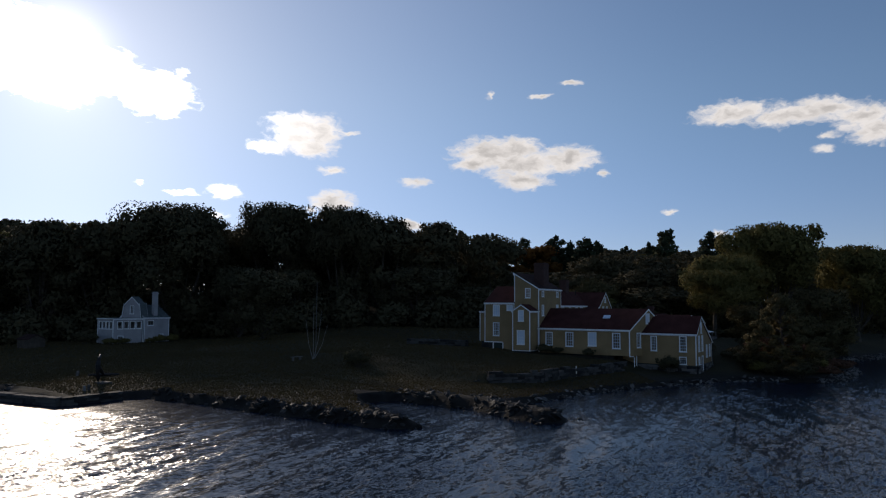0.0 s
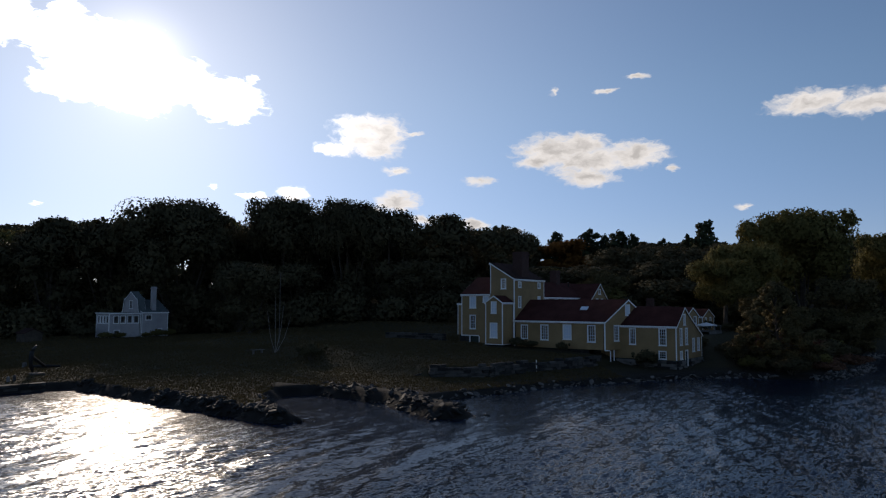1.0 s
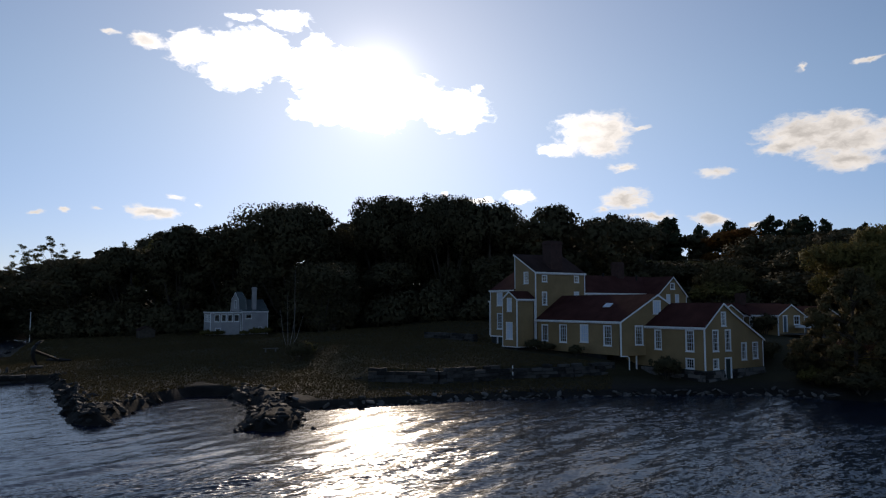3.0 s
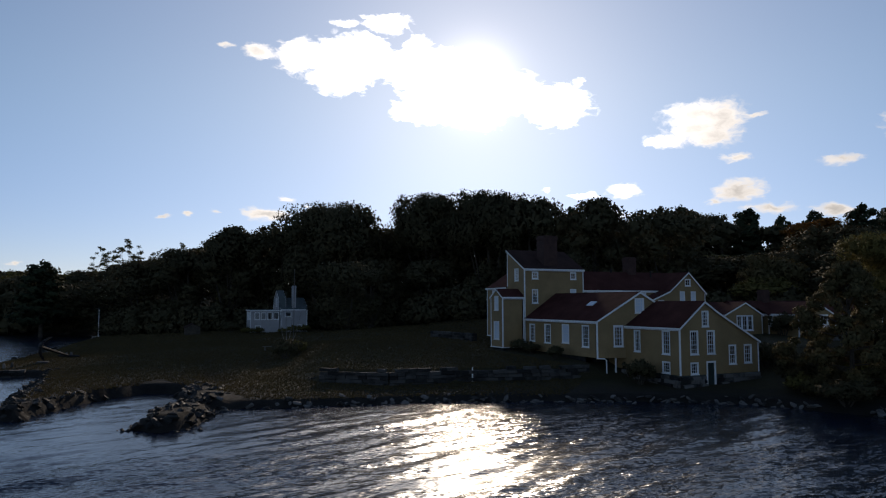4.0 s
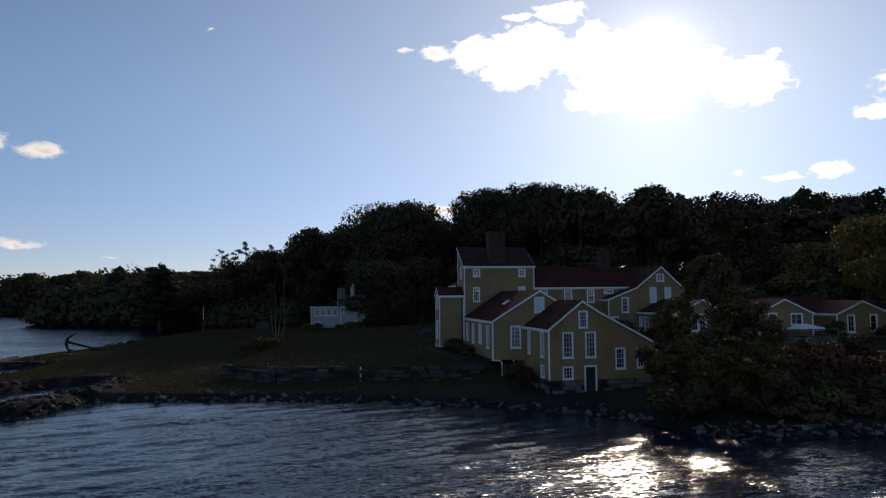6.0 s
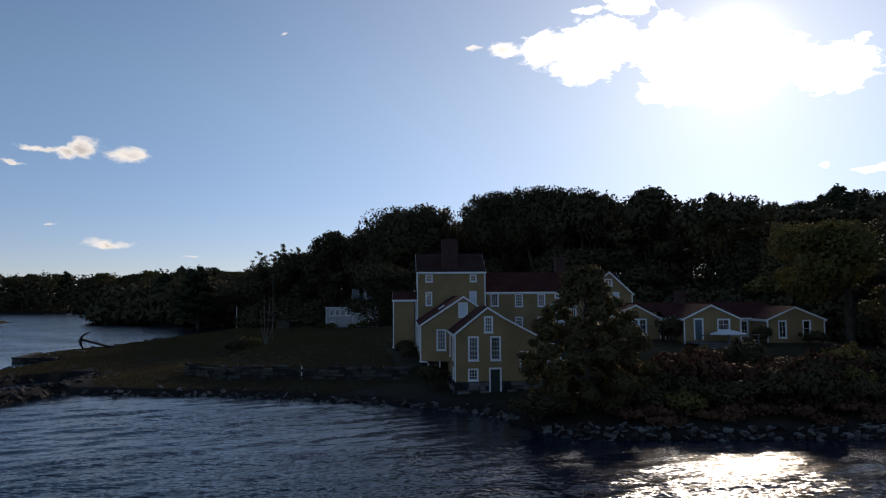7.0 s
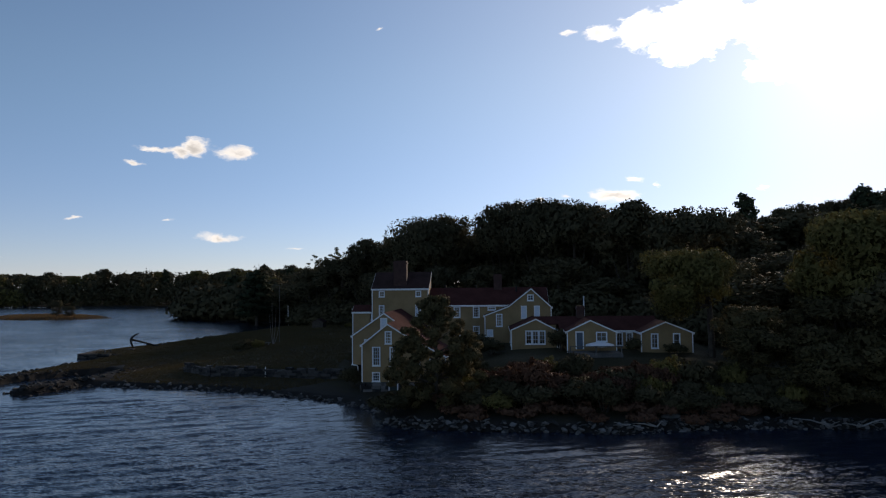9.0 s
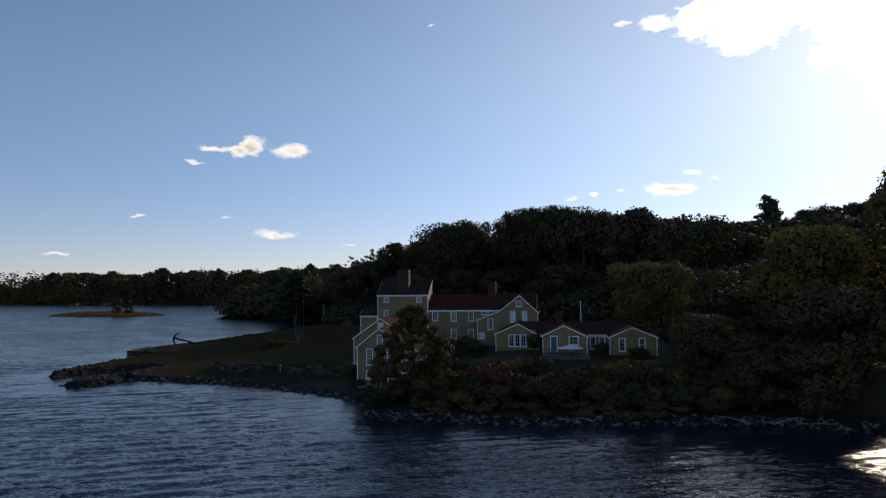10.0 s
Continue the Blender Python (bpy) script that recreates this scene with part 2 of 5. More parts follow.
def water_material():
    mt, nt, b = shader("sea_water")
    N, L = nt.nodes.new, nt.links.new
    b.inputs["Base Color"].default_value = (0.003, 0.011, 0.026, 1)
    b.inputs["Roughness"].default_value, b.inputs["IOR"].default_value = 0.18, 1.33
    tc = N("ShaderNodeTexCoord")
    total = None
    # small wind ripples as leaning facets, drawn out along the crests
    for scale, sx, sy, turn, lean in ((0.6, 1.0, 0.26, 34, 0.16), (1.7, 1.0, 0.24, 26, 0.34), (4.0, 1.0, 0.30, 38, 0.60), (9.5, 1.0, 0.42, 34, 0.75)):
        mp, n, ce, sc = N("ShaderNodeMapping"), N("ShaderNodeTexNoise"), N("ShaderNodeVectorMath"), N("ShaderNodeVectorMath")
        mp.inputs["Rotation"].default_value = (0, 0, radians(turn))
        mp.inputs["Scale"].default_value = (sx, sy, 1)
        L(tc.outputs["Object"], mp.inputs[0])
        L(mp.outputs[0], n.inputs["Vector"])
        n.inputs["Scale"].default_value, n.inputs["Detail"].default_value = scale, 1.5
        ce.operation, sc.operation = "SUBTRACT", "MULTIPLY"
        L(n.outputs["Color"], ce.inputs[0])
        ce.inputs[1].default_value = (0.5, 0.5, 0.5)
        L(ce.outputs[0], sc.inputs[0])
        sc.inputs[1].default_value = (lean * RIPPLE, lean * RIPPLE, 0)
        if total is None:
            total = sc.outputs[0]
        else:
            ad = N("ShaderNodeVectorMath")
            L(total, ad.inputs[0]), L(sc.outputs[0], ad.inputs[1])
            total = ad.outputs[0]
    # gusts and slicks: the chop comes and goes in patches drawn out along the tide
    gm, gn, gr, gs = N("ShaderNodeMapping"), N("ShaderNodeTexNoise"), N("ShaderNodeMapRange"), N("ShaderNodeVectorMath")
    gm.inputs["Rotation"].default_value, gm.inputs["Scale"].default_value = (0, 0, radians(-20)), (1.0, 0.45, 1.0)
    L(tc.outputs["Object"], gm.inputs[0]), L(gm.outputs[0], gn.inputs["Vector"]), L(gn.outputs["Fac"], gr.inputs[0])
    gn.inputs["Scale"].default_value, gn.inputs["Detail"].default_value, gn.inputs["Distortion"].default_value = 0.11, 4, 0.8
    for i, v in enumerate((0.36, 0.62, 0.35, 1.5)):
        gr.inputs[i + 1].default_value = v
    gs.operation = "SCALE"
    lee, calm, both = N("ShaderNodeAttribute"), N("ShaderNodeMapRange"), N("ShaderNodeMath")
    lee.attribute_name, both.operation = "shelter", "MULTIPLY"
    for i, v in enumerate((0.0, 1.0, 1.0, 0.3)):
        calm.inputs[i + 1].default_value = v
    L(lee.outputs["Fac"], calm.inputs[0]), L(calm.outputs[0], both.inputs[0]), L(gr.outputs[0], both.inputs[1])
    L(total, gs.inputs[0]), L(both.outputs[0], gs.inputs["Scale"])
    total = gs.outputs[0]
    # the bay beyond the modelled waves carries its chop in the facets alone
    off, dist, far, grow = N("ShaderNodeVectorMath"), N("ShaderNodeVectorMath"), N("ShaderNodeMapRange"), N("ShaderNodeVectorMath")
    off.operation, dist.operation, grow.operation = "SUBTRACT", "LENGTH", "SCALE"
    off.inputs[1].default_value = (22, -18, 0)
    L(tc.outputs["Object"], off.inputs[0]), L(off.outputs[0], dist.inputs[0]), L(dist.outputs["Value"], far.inputs[0])
    for i, v in enumerate((55.0, 130.0, 1.0, 1.7)):
        far.inputs[i + 1].default_value = v
    L(total, grow.inputs[0]), L(far.outputs[0], grow.inputs["Scale"])
    total = grow.outputs[0]
    geo, ad, nm = N("ShaderNodeNewGeometry"), N("ShaderNodeVectorMath"), N("ShaderNodeVectorMath")
    L(geo.outputs["Normal"], ad.inputs[0]), L(total, ad.inputs[1])
    nm.operation = "NORMALIZE"
    L(ad.outputs[0], nm.inputs[0])
    L(nm.outputs[0], b.inputs["Normal"])
    return mt


def ground_material():
    mt, nt, b = shader("lawn_and_shore")
    N, L = nt.nodes.new, nt.links.new
    tc, sp = N("ShaderNodeTexCoord"), N("ShaderNodeSeparateXYZ")
    L(tc.outputs["Object"], sp.inputs[0])
    noises = []
    for s, d in ((0.12, 5), (1.1, 5), (9.0, 6)):
        n = N("ShaderNodeTexNoise")
        n.inputs["Scale"].default_value, n.inputs["Detail"].default_value = s, d
        L(tc.outputs["Object"], n.inputs["Vector"])
        noises.append(n.outputs["Fac"])

    def ramp(fac, *stops):
        r = N("ShaderNodeValToRGB")
        el = r.color_ramp.elements
        while len(el) < len(stops):
            el.new(0.5)
        for e, (p, c) in zip(el, stops):
            e.position, e.color = p, (*c, 1)
        L(fac, r.inputs[0])
        return r.outputs[0]

    def mixed(fac, a, c):
        x = N("ShaderNodeMix")
        x.data_type = "RGBA"
        if isinstance(fac, float):
            x.inputs["Factor"].default_value = fac
        else:
            L(fac, x.inputs["Factor"])
        L(a, x.inputs["A"]), L(c, x.inputs["B"])
        return x.outputs["Result"]

    grass = mixed(0.5, ramp(noises[0], (0.3, (0.026, 0.022, 0.011)), (0.5, (0.045, 0.037, 0.018)), (0.72, (0.085, 0.065, 0.030))),
                  ramp(noises[2], (0.3, (0.024, 0.020, 0.010)), (0.7, (0.060, 0.049, 0.023))))
    mud = ramp(noises[1], (0.3, (0.009, 0.008, 0.007)), (0.7, (0.026, 0.022, 0.018)))
    h = N("ShaderNodeMath")
    h.operation = "MULTIPLY_ADD"
    L(noises[1], h.inputs[0])
    h.inputs[1].default_value = -0.5
    # ground shifts towards the darker mud colour on the jetties, seaward of the lawn
    spit = N("ShaderNodeMapRange")
    spit.inputs[1].default_value, spit.inputs[2].default_value, spit.inputs[3].default_value, spit.inputs[4].default_value = -31.0, -26.0, -0.3, 0.0
    L(sp.outputs[1], spit.inputs[0])
    east = N("ShaderNodeMapRange")
    east.inputs[1].default_value, east.inputs[2].default_value = -38.0, -28.0
    L(sp.outputs[0], east.inputs[0])
    low = N("ShaderNodeMath")
    low.operation = "MULTIPLY_ADD"
    L(spit.outputs[0], low.inputs[0]), L(east.outputs[0], low.inputs[1]), L(sp.outputs[2], low.inputs[2])
    L(low.outputs[0], h.inputs[2])
    mr = N("ShaderNodeMapRange")
    mr.inputs[1].default_value, mr.inputs[2].default_value = 0.16, 0.46
    L(h.outputs[0], mr.inputs[0])
    L(mixed(mr.outputs[0], mud, grass), b.inputs["Base Color"])
    b.inputs["Roughness"].default_value, b.inputs["Specular IOR Level"].default_value = 0.9, 0.15
    bp = N("ShaderNodeBump")
    bp.inputs["Strength"].default_value, bp.inputs["Distance"].default_value = 0.8, 0.08
    L(noises[2], bp.inputs["Height"])
    L(bp.outputs[0], b.inputs["Normal"])
    return mt


def glass_material():
    mt, nt, b = shader("window_glass")
    b.inputs["Base Color"].default_value = (0.9, 0.93, 0.95, 1)
    b.inputs["Roughness"].default_value, b.inputs["Transmission Weight"].default_value, b.inputs["IOR"].default_value = 0.02, 1.0, 1.5
    return mt


RIPPLE = 1.0
M_YELLOW = plain("ochre_clapboard", (0.215, 0.140, 0.064), (0.33, 0.215, 0.102), 0.65, 0.7, 11, 0.5, 0.02, boards=0.11)
M_WHITE = plain("white_paint", (0.70, 0.70, 0.69), (0.84, 0.84, 0.83), 0.5, 1.2, 20, 0.1, 0.004)
M_SHUTTER = plain("pale_blind", (0.52, 0.60, 0.70), (0.64, 0.72, 0.80), 0.5, 1.2, 20, 0.1, 0.004)
M_ROOF = plain("red_brown_shingle", (0.048, 0.017, 0.015), (0.085, 0.032, 0.027), 0.95, 0.9, 9, 0.6, 0.014, boards=0.16, spec=0.04)
M_TOWER_ROOF = plain("dark_brown_shingle", (0.032, 0.018, 0.016), (0.06, 0.034, 0.03), 0.95, 0.9, 9, 0.5, 0.012, boards=0.16, spec=0.05)
M_GREY_ROOF = plain("grey_shingle", (0.07, 0.085, 0.085), (0.12, 0.14, 0.14), 0.8, 0.9, 9, 0.6, 0.03, boards=0.16)
M_LILAC = plain("white_clapboard", (0.31, 0.295, 0.295), (0.43, 0.41, 0.405), 0.6, 0.8, 12, 0.4, 0.02, boards=0.12)
M_STONE = plain("granite_block", (0.016, 0.015, 0.014), (0.072, 0.067, 0.062), 0.85, 1.6, 12, 0.8, 0.05, per_object=0.5)
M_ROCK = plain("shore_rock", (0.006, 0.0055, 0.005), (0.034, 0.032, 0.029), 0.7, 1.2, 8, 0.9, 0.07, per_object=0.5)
M_BANKROCK = plain("grey_bank_rock", (0.020, 0.019, 0.018), (0.16, 0.15, 0.14), 0.8, 1.4, 8, 0.9, 0.06, per_object=0.7)
M_GRASS = leafy("lawn_grass", (0.048, 0.037, 0.018), (0.108, 0.079, 0.037), 0.25)
M_MARSH = leafy("marsh_grass", (0.13, 0.07, 0.03), (0.26, 0.15, 0.065), 0.2)
M_BRICK = plain("old_brick", (0.045, 0.022, 0.018), (0.085, 0.042, 0.034), 0.85, 2.5, 16, 0.7, 0.03, boards=0.075)
M_GLASS = glass_material()
M_DOOR = plain("dark_green_door", (0.015, 0.028, 0.024), (0.03, 0.045, 0.04), 0.5, 1.5, 20, 0.15, 0.01)
M_BLUEDOOR = plain("slate_blue_door", (0.06, 0.09, 0.12), (0.09, 0.125, 0.16), 0.5, 1.5, 20, 0.15, 0.01)
M_BARK = plain("bark", (0.035, 0.026, 0.02), (0.10, 0.08, 0.06), 0.9, 2.0, 14, 0.9, 0.05)
M_PALEBARK = plain("pale_bark", (0.14, 0.13, 0.12), (0.30, 0.28, 0.26), 0.85, 3.0, 20, 0.5, 0.02)
M_IRON = plain("weathered_iron", (0.012, 0.012, 0.013), (0.035, 0.03, 0.028), 0.6, 2.0, 20, 0.5, 0.02, metal=0.4)
M_WOOD = plain("grey_weathered_wood", (0.07, 0.065, 0.06), (0.16, 0.15, 0.14), 0.85, 1.2, 18, 0.5, 0.02)
M_CANVAS = plain("white_canvas", (0.68, 0.68, 0.68), (0.80, 0.80, 0.80), 0.8, 2.0, 30, 0.2, 0.01)
M_LEAF = leafy("oak_leaves", (0.062, 0.052, 0.028), (0.098, 0.083, 0.045), 0.10)
M_LEAF_GOLD = leafy("turning_leaves", (0.100, 0.086, 0.030), (0.22, 0.18, 0.062), 0.24)
M_LEAF_DUSK = leafy("olive_brown_leaves", (0.058, 0.048, 0.023), (0.16, 0.125, 0.058), 0.18)
M_LEAF_ORANGE = leafy("orange_leaves", (0.11, 0.045, 0.012), (0.24, 0.10, 0.025))
M_LEAF_RED = leafy("red_brown_leaves", (0.070, 0.036, 0.024), (0.17, 0.085, 0.052), 0.12)
M_LEAF_PALE = leafy("sparse_pale_leaves", (0.10, 0.10, 0.05), (0.22, 0.20, 0.11))
M_PINE = leafy("pine_needles", (0.024, 0.032, 0.018), (0.06, 0.07, 0.036), 0.1)
M_WATER = water_material()
M_GROUND = ground_material()


# ---- building helpers ----
def thing(name, at, label, category, group="", kind=""):
    ob = new(name)
    ob.location = at
    return tagged(ob, label, category, group, kind)


def world_of(ob):
    p = Vector(ob.location)
    while ob.parent:
        ob = ob.parent
        p += ob.location
    return p


def part(name, bm, material, parent, label=""):
    """Links a bmesh, given in world metres, as one mesh object under a thing or a part."""
    if parent is not None:
        bmesh.ops.translate(bm, verts=bm.verts, vec=-world_of(parent))
    me = bpy.data.meshes.new(name)
    bm.to_mesh(me)
    bm.free()
    me.materials.append(material)
    ob = new(name, me)
    ob.parent = parent
    return tagged(ob, label)


def hexa(bm, lo, hi):
    """A box from its two quads (four corners each, in the same order)."""
    a = [bm.verts.new(p) for p in lo]
    b = [bm.verts.new(p) for p in hi]
    bm.faces.new(a[::-1]), bm.faces.new(b)
    for i in range(4):
        bm.faces.new((a[i], a[(i + 1) % 4], b[(i + 1) % 4], b[i]))


def box(bm, x0, y0, z0, x1, y1, z1):
    hexa(bm, [(x0, y0, z0), (x1, y0, z0), (x1, y1, z0), (x0, y1, z0)], [(x0, y0, z1), (x1, y0, z1), (x1, y1, z1), (x0, y1, z1)])


def tube(bm, pts, radii, n=7):
    """A tapered round limb through the points."""
    rings = []
    for i, p in enumerate(pts):
        p = Vector(p)
        d = (Vector(pts[min(i + 1, len(pts) - 1)]) - Vector(pts[max(i - 1, 0)])).normalized()
        u = d.orthogonal().normalized()
        v = d.cross(u)
        rings.append([bm.verts.new(p + radii[i] * (u * math.cos(2 * math.pi * k / n) + v * math.sin(2 * math.pi * k / n))) for k in range(n)])
    for a, b in zip(rings, rings[1:]):
        for k in range(n):
            bm.faces.new((a[k], a[(k + 1) % n], b[(k + 1) % n], b[k]))
    bm.faces.new(rings[0][::-1]), bm.faces.new(rings[-1])


class Plane:
    """An upright wall plane: o is a point at u = 0, z = 0; along is the wall's run; out points outdoors."""

    def __init__(self, o, along, out):
        self.o, self.u, self.n = Vector((*o, 0)), Vector((*along, 0)).normalized(), Vector((*out, 0)).normalized()

    def at(self, u, z, d=0.0):
        return self.o + self.u * u + Vector((0, 0, z)) + self.n * d


def slab(bm, pl, u0, z0, u1, z1, d0, d1):
    hexa(bm, [pl.at(u0, z0, d0), pl.at(u1, z0, d0), pl.at(u1, z1, d0), pl.at(u0, z1, d0)],
         [pl.at(u0, z0, d1), pl.at(u1, z0, d1), pl.at(u1, z1, d1), pl.at(u0, z1, d1)])


def wall(parent, pl, profile, zb, holes, material, thick=0.2, name="wall", label=""):
    """A wall under a roof profile [(u, z top), ...] with real openings [(u0, z0, u1, z1), ...]."""
    cuts = sorted({round(u, 4) for u, _ in profile} | {round(h[i], 4) for h in holes for i in (0, 2) if profile[0][0] < h[i] < profile[-1][0]})
    top = lambda u: float(np.interp(u, [p[0] for p in profile], [p[1] for p in profile]))
    bm = bmesh.new()
    for a, b in zip(cuts, cuts[1:]):
        if b - a < 1e-4:
            continue
        mid, z = (a + b) / 2, [zb]
        for u0, z0, u1, z1 in sorted((h for h in holes if h[0] < mid < h[2]), key=lambda h: h[1]):
            z += [z0, z1]
        z += [None]
        for lo, hi in zip(z[::2], z[1::2]):
            ha, hb = (top(a), top(b)) if hi is None else (hi, hi)
            if max(ha, hb) - lo < 1e-3:
                continue
            hexa(bm, [pl.at(a, lo), pl.at(b, lo), pl.at(b, hb), pl.at(a, ha)], [pl.at(a, lo, -thick), pl.at(b, lo, -thick), pl.at(b, hb, -thick), pl.at(a, ha, -thick)])
    bmesh.ops.recalc_face_normals(bm, faces=bm.faces)
    bmesh.ops.remove_doubles(bm, verts=bm.verts, dist=1e-4)
    return part(name, bm, material, parent, label)


def window(parent, pl, u0, z0, u1, z1, cols=3, rows=4, style="glass"):
    """A sash window in its opening: casing, sill, sash bars and pane, or a white board behind the casing."""
    c = 0.08
    bm = bmesh.new()
    slab(bm, pl, u0 - c + 0.03, z0 - 0.02, u0 + 0.03, z1 + c - 0.03, -0.06, 0.035)
    slab(bm, pl, u1 - 0.03, z0 - 0.02, u1 + c - 0.03, z1 + c - 0.03, -0.06, 0.035)
    slab(bm, pl, u0 + 0.03, z1 - 0.03, u1 - 0.03, z1 + c - 0.03, -0.06, 0.033)
    slab(bm, pl, u0 + 0.03, z0 - 0.02, u1 - 0.03, z0 + 0.03, -0.06, 0.033)
    w = part("window", bm, M_WHITE, parent)
    bm = bmesh.new()
    slab(bm, pl, u0 - c, z0 - 0.08, u1 + c, z0 - 0.022, -0.05, 0.08)
    part("sill", bm, M_WHITE, w)
    bm = bmesh.new()
    a0, a1, b0, b1, s = u0 + 0.03, u1 - 0.03, z0 + 0.03, z1 - 0.03, 0.045
    slab(bm, pl, a0, b0, a0 + s, b1, -0.055, -0.015), slab(bm, pl, a1 - s, b0, a1, b1, -0.055, -0.015)
    slab(bm, pl, a0 + s, b0, a1 - s, b0 + s, -0.055, -0.016), slab(bm, pl, a0 + s, b1 - s, a1 - s, b1, -0.055, -0.016)
    for i in range(1, cols):
        u = a0 + (a1 - a0) * i / cols
        slab(bm, pl, u - 0.014, b0 + s, u + 0.014, b1 - s, -0.05, -0.02)
    for i in range(1, rows):
        z = b0 + (b1 - b0) * i / rows
        t = 0.024 if rows >= 4 and i == rows // 2 else 0.013
        slab(bm, pl, a0 + s, z - t, a1 - s, z + t, -0.052, -0.018)
    part("sash", bm, M_WHITE, w)
    bm = bmesh.new()
    if style == "board":
        slab(bm, pl, a0 + 0.01, b0 + 0.01, a1 - 0.01, b1 - 0.01, -0.075, -0.058)
        part("blind", bm, M_SHUTTER, w, "drawn pale blue-white blind")
        return w
    slab(bm, pl, a0 + 0.01, b0 + 0.01, a1 - 0.01, b1 - 0.01, -0.040, -0.032)
    part("pane", bm, M_GLASS, w, "dark window glass").visible_shadow = False
    return w


def door(parent, pl, u0, z0, u1, z1, material=None):
    bm = bmesh.new()
    slab(bm, pl, u0 - 0.08, z0, u0 + 0.03, z1 + 0.1, -0.08, 0.035), slab(bm, pl, u1 - 0.03, z0, u1 + 0.08, z1 + 0.1, -0.08, 0.035)
    slab(bm, pl, u0 + 0.03, z1 - 0.03, u1 - 0.03, z1 + 0.1, -0.08, 0.033)
    d = part("door", bm, M_WHITE, parent)
    bm = bmesh.new()
    a, b = u0 + 0.035, u1 - 0.035
    slab(bm, pl, a, z0 + 0.01, b, z1 - 0.035, -0.10, -0.06)
    for i in range(2):
        for lo, hi in ((0.08, 0.42), (0.5, 0.93)):
            c0 = a + (b - a) * (0.1 + 0.43 * i)
            slab(bm, pl, c0, z0 + (z1 - z0) * lo, c0 + (b - a) * 0.37, z0 + (z1 - z0) * hi, -0.061, -0.05)
    leaf = part("door_leaf", bm, material or M_DOOR, d)
    bm = bmesh.new()
    h = pl.at(b - 0.07, z0 + 0.95, -0.03)
    bmesh.ops.create_icosphere(bm, subdivisions=1, radius=0.035, matrix=Matrix.Translation(h))
    part("door_handle", bm, M_IRON, leaf)
    return d


def block(parent, axis, a0, a1, profile, zb, mat=None, roof=None, over=0.16, shear=0.0, ends=(True, True), sides=(True, True), openings=None, trim=True, eave_trim=True):
    """A wing under a roof profile [(u, z), ...] across the run from a0 to a1 along the axis.
    openings: side -> [(u0, z0, u1, z1, kind, cols, rows), ...] in world coordinates along that wall; shear leans the far end."""
    mat, roof = mat or M_YELLOW, roof or M_ROOF
    ur = profile[0][0]
    place = (lambda a, u: (a, u)) if axis == "x" else (lambda a, u: (u, a))
    far = lambda u: a1 + shear * (u - ur)
    along = (0, 1) if axis == "x" else (1, 0)
    run = (1, 0) if axis == "x" else (0, 1)
    openings = openings or {}
    u0, u1 = profile[0][0], profile[-1][0]
    walls = []
    if ends[0]:
        walls.append(("a0", Plane(place(a0, 0), along, [-v for v in run]), profile))
    if ends[1]:
        slope = Vector((*along, 0)) + Vector((*run, 0)) * shear
        pl = Plane(place(far(0), 0), along, run)
        if shear:
            n = Vector((slope.y, -slope.x, 0)) if axis == "x" else Vector((-slope.y, slope.x, 0))
            pl = Plane(place(far(0), 0), slope[:2], n[:2])
            pl.u = slope
        walls.append(("a1", pl, profile))
    if sides[0]:
        walls.append(("u0", Plane(place(0, u0), run, [-v for v in along]), [(a0 + 0.2, profile[0][1]), (a1 - 0.2 + 0.0, profile[0][1])]))
    if sides[1]:
        e = far(u1)
        walls.append(("u1", Plane(place(0, u1), run, along), [(a0 + 0.2, profile[-1][1]), (e - 0.2, profile[-1][1])]))
    for side, pl, prof in walls:
        ops = openings.get(side, [])
        wall(parent, pl, prof, zb, [o[:4] for o in ops], mat)
        for o in ops:
            if o[4] == "door":
                door(parent, pl, *o[:4], *o[5:])
            elif o[4] == "gap":
                pass
            else:
                window(parent, pl, *o[:4], o[5], o[6], o[4])
        if trim:
            for i, (u, zt) in enumerate((prof[0], prof[-1])):
                if side[0] == "u":
                    u += -0.2 if i == 0 else 0.2
                lo, hi = (u - 0.024, u + 0.075) if i == 0 else (u - 0.075, u + 0.024)
                bm = bmesh.new()
                slab(bm, pl, lo, zb, hi, zt - 0.02, -0.01, 0.026 if side[0] == "a" else 0.022)
                part("corner_board", bm, M_WHITE, parent)
    # roof slabs
    th = 0.09
    for i, ((p, zp), (q, zq)) in enumerate(zip(profile, profile[1:])):
        sl = (zq - zp) / (q - p)
        k = th * math.sqrt(1 + sl * sl)
        pe, qe = (p - 0.14 if i == 0 else p), (q + 0.14 if i == len(profile) - 2 else q)
        ze = lambda u: zp + sl * (u - p) + 0.012
        bm = bmesh.new()
        c = [(*place(a, u), ze(u)) for a, u in ((a0 - over, pe), (far(pe) + over, pe), (far(qe) + over, qe), (a0 - over, qe))]
        hexa(bm, c, [(x, y, z + k) for x, y, z in c])
        bmesh.ops.recalc_face_normals(bm, faces=bm.faces)
        part("roof", bm, roof, parent)
        # rake boards under the roof's ends
        for a, sgn, on in ((a0, -1, ends[0]), (None, 1, ends[1])):
            if not (on and trim):
                continue
            bm = bmesh.new()
            A = lambda u, d: (far(u) if a is None else a) + sgn * d
            lo, hi = ([(*place(A(u, d), u), ze(u) + dz) for u, dz in ((pe, -0.06), (qe, -0.06), (qe, k - 0.014), (pe, k - 0.014))] for d in (over - 0.035, over + 0.02))
            hexa(bm, lo, hi)
            bmesh.ops.recalc_face_normals(bm, faces=bm.faces)
            part("rake_board", bm, M_WHITE, parent)
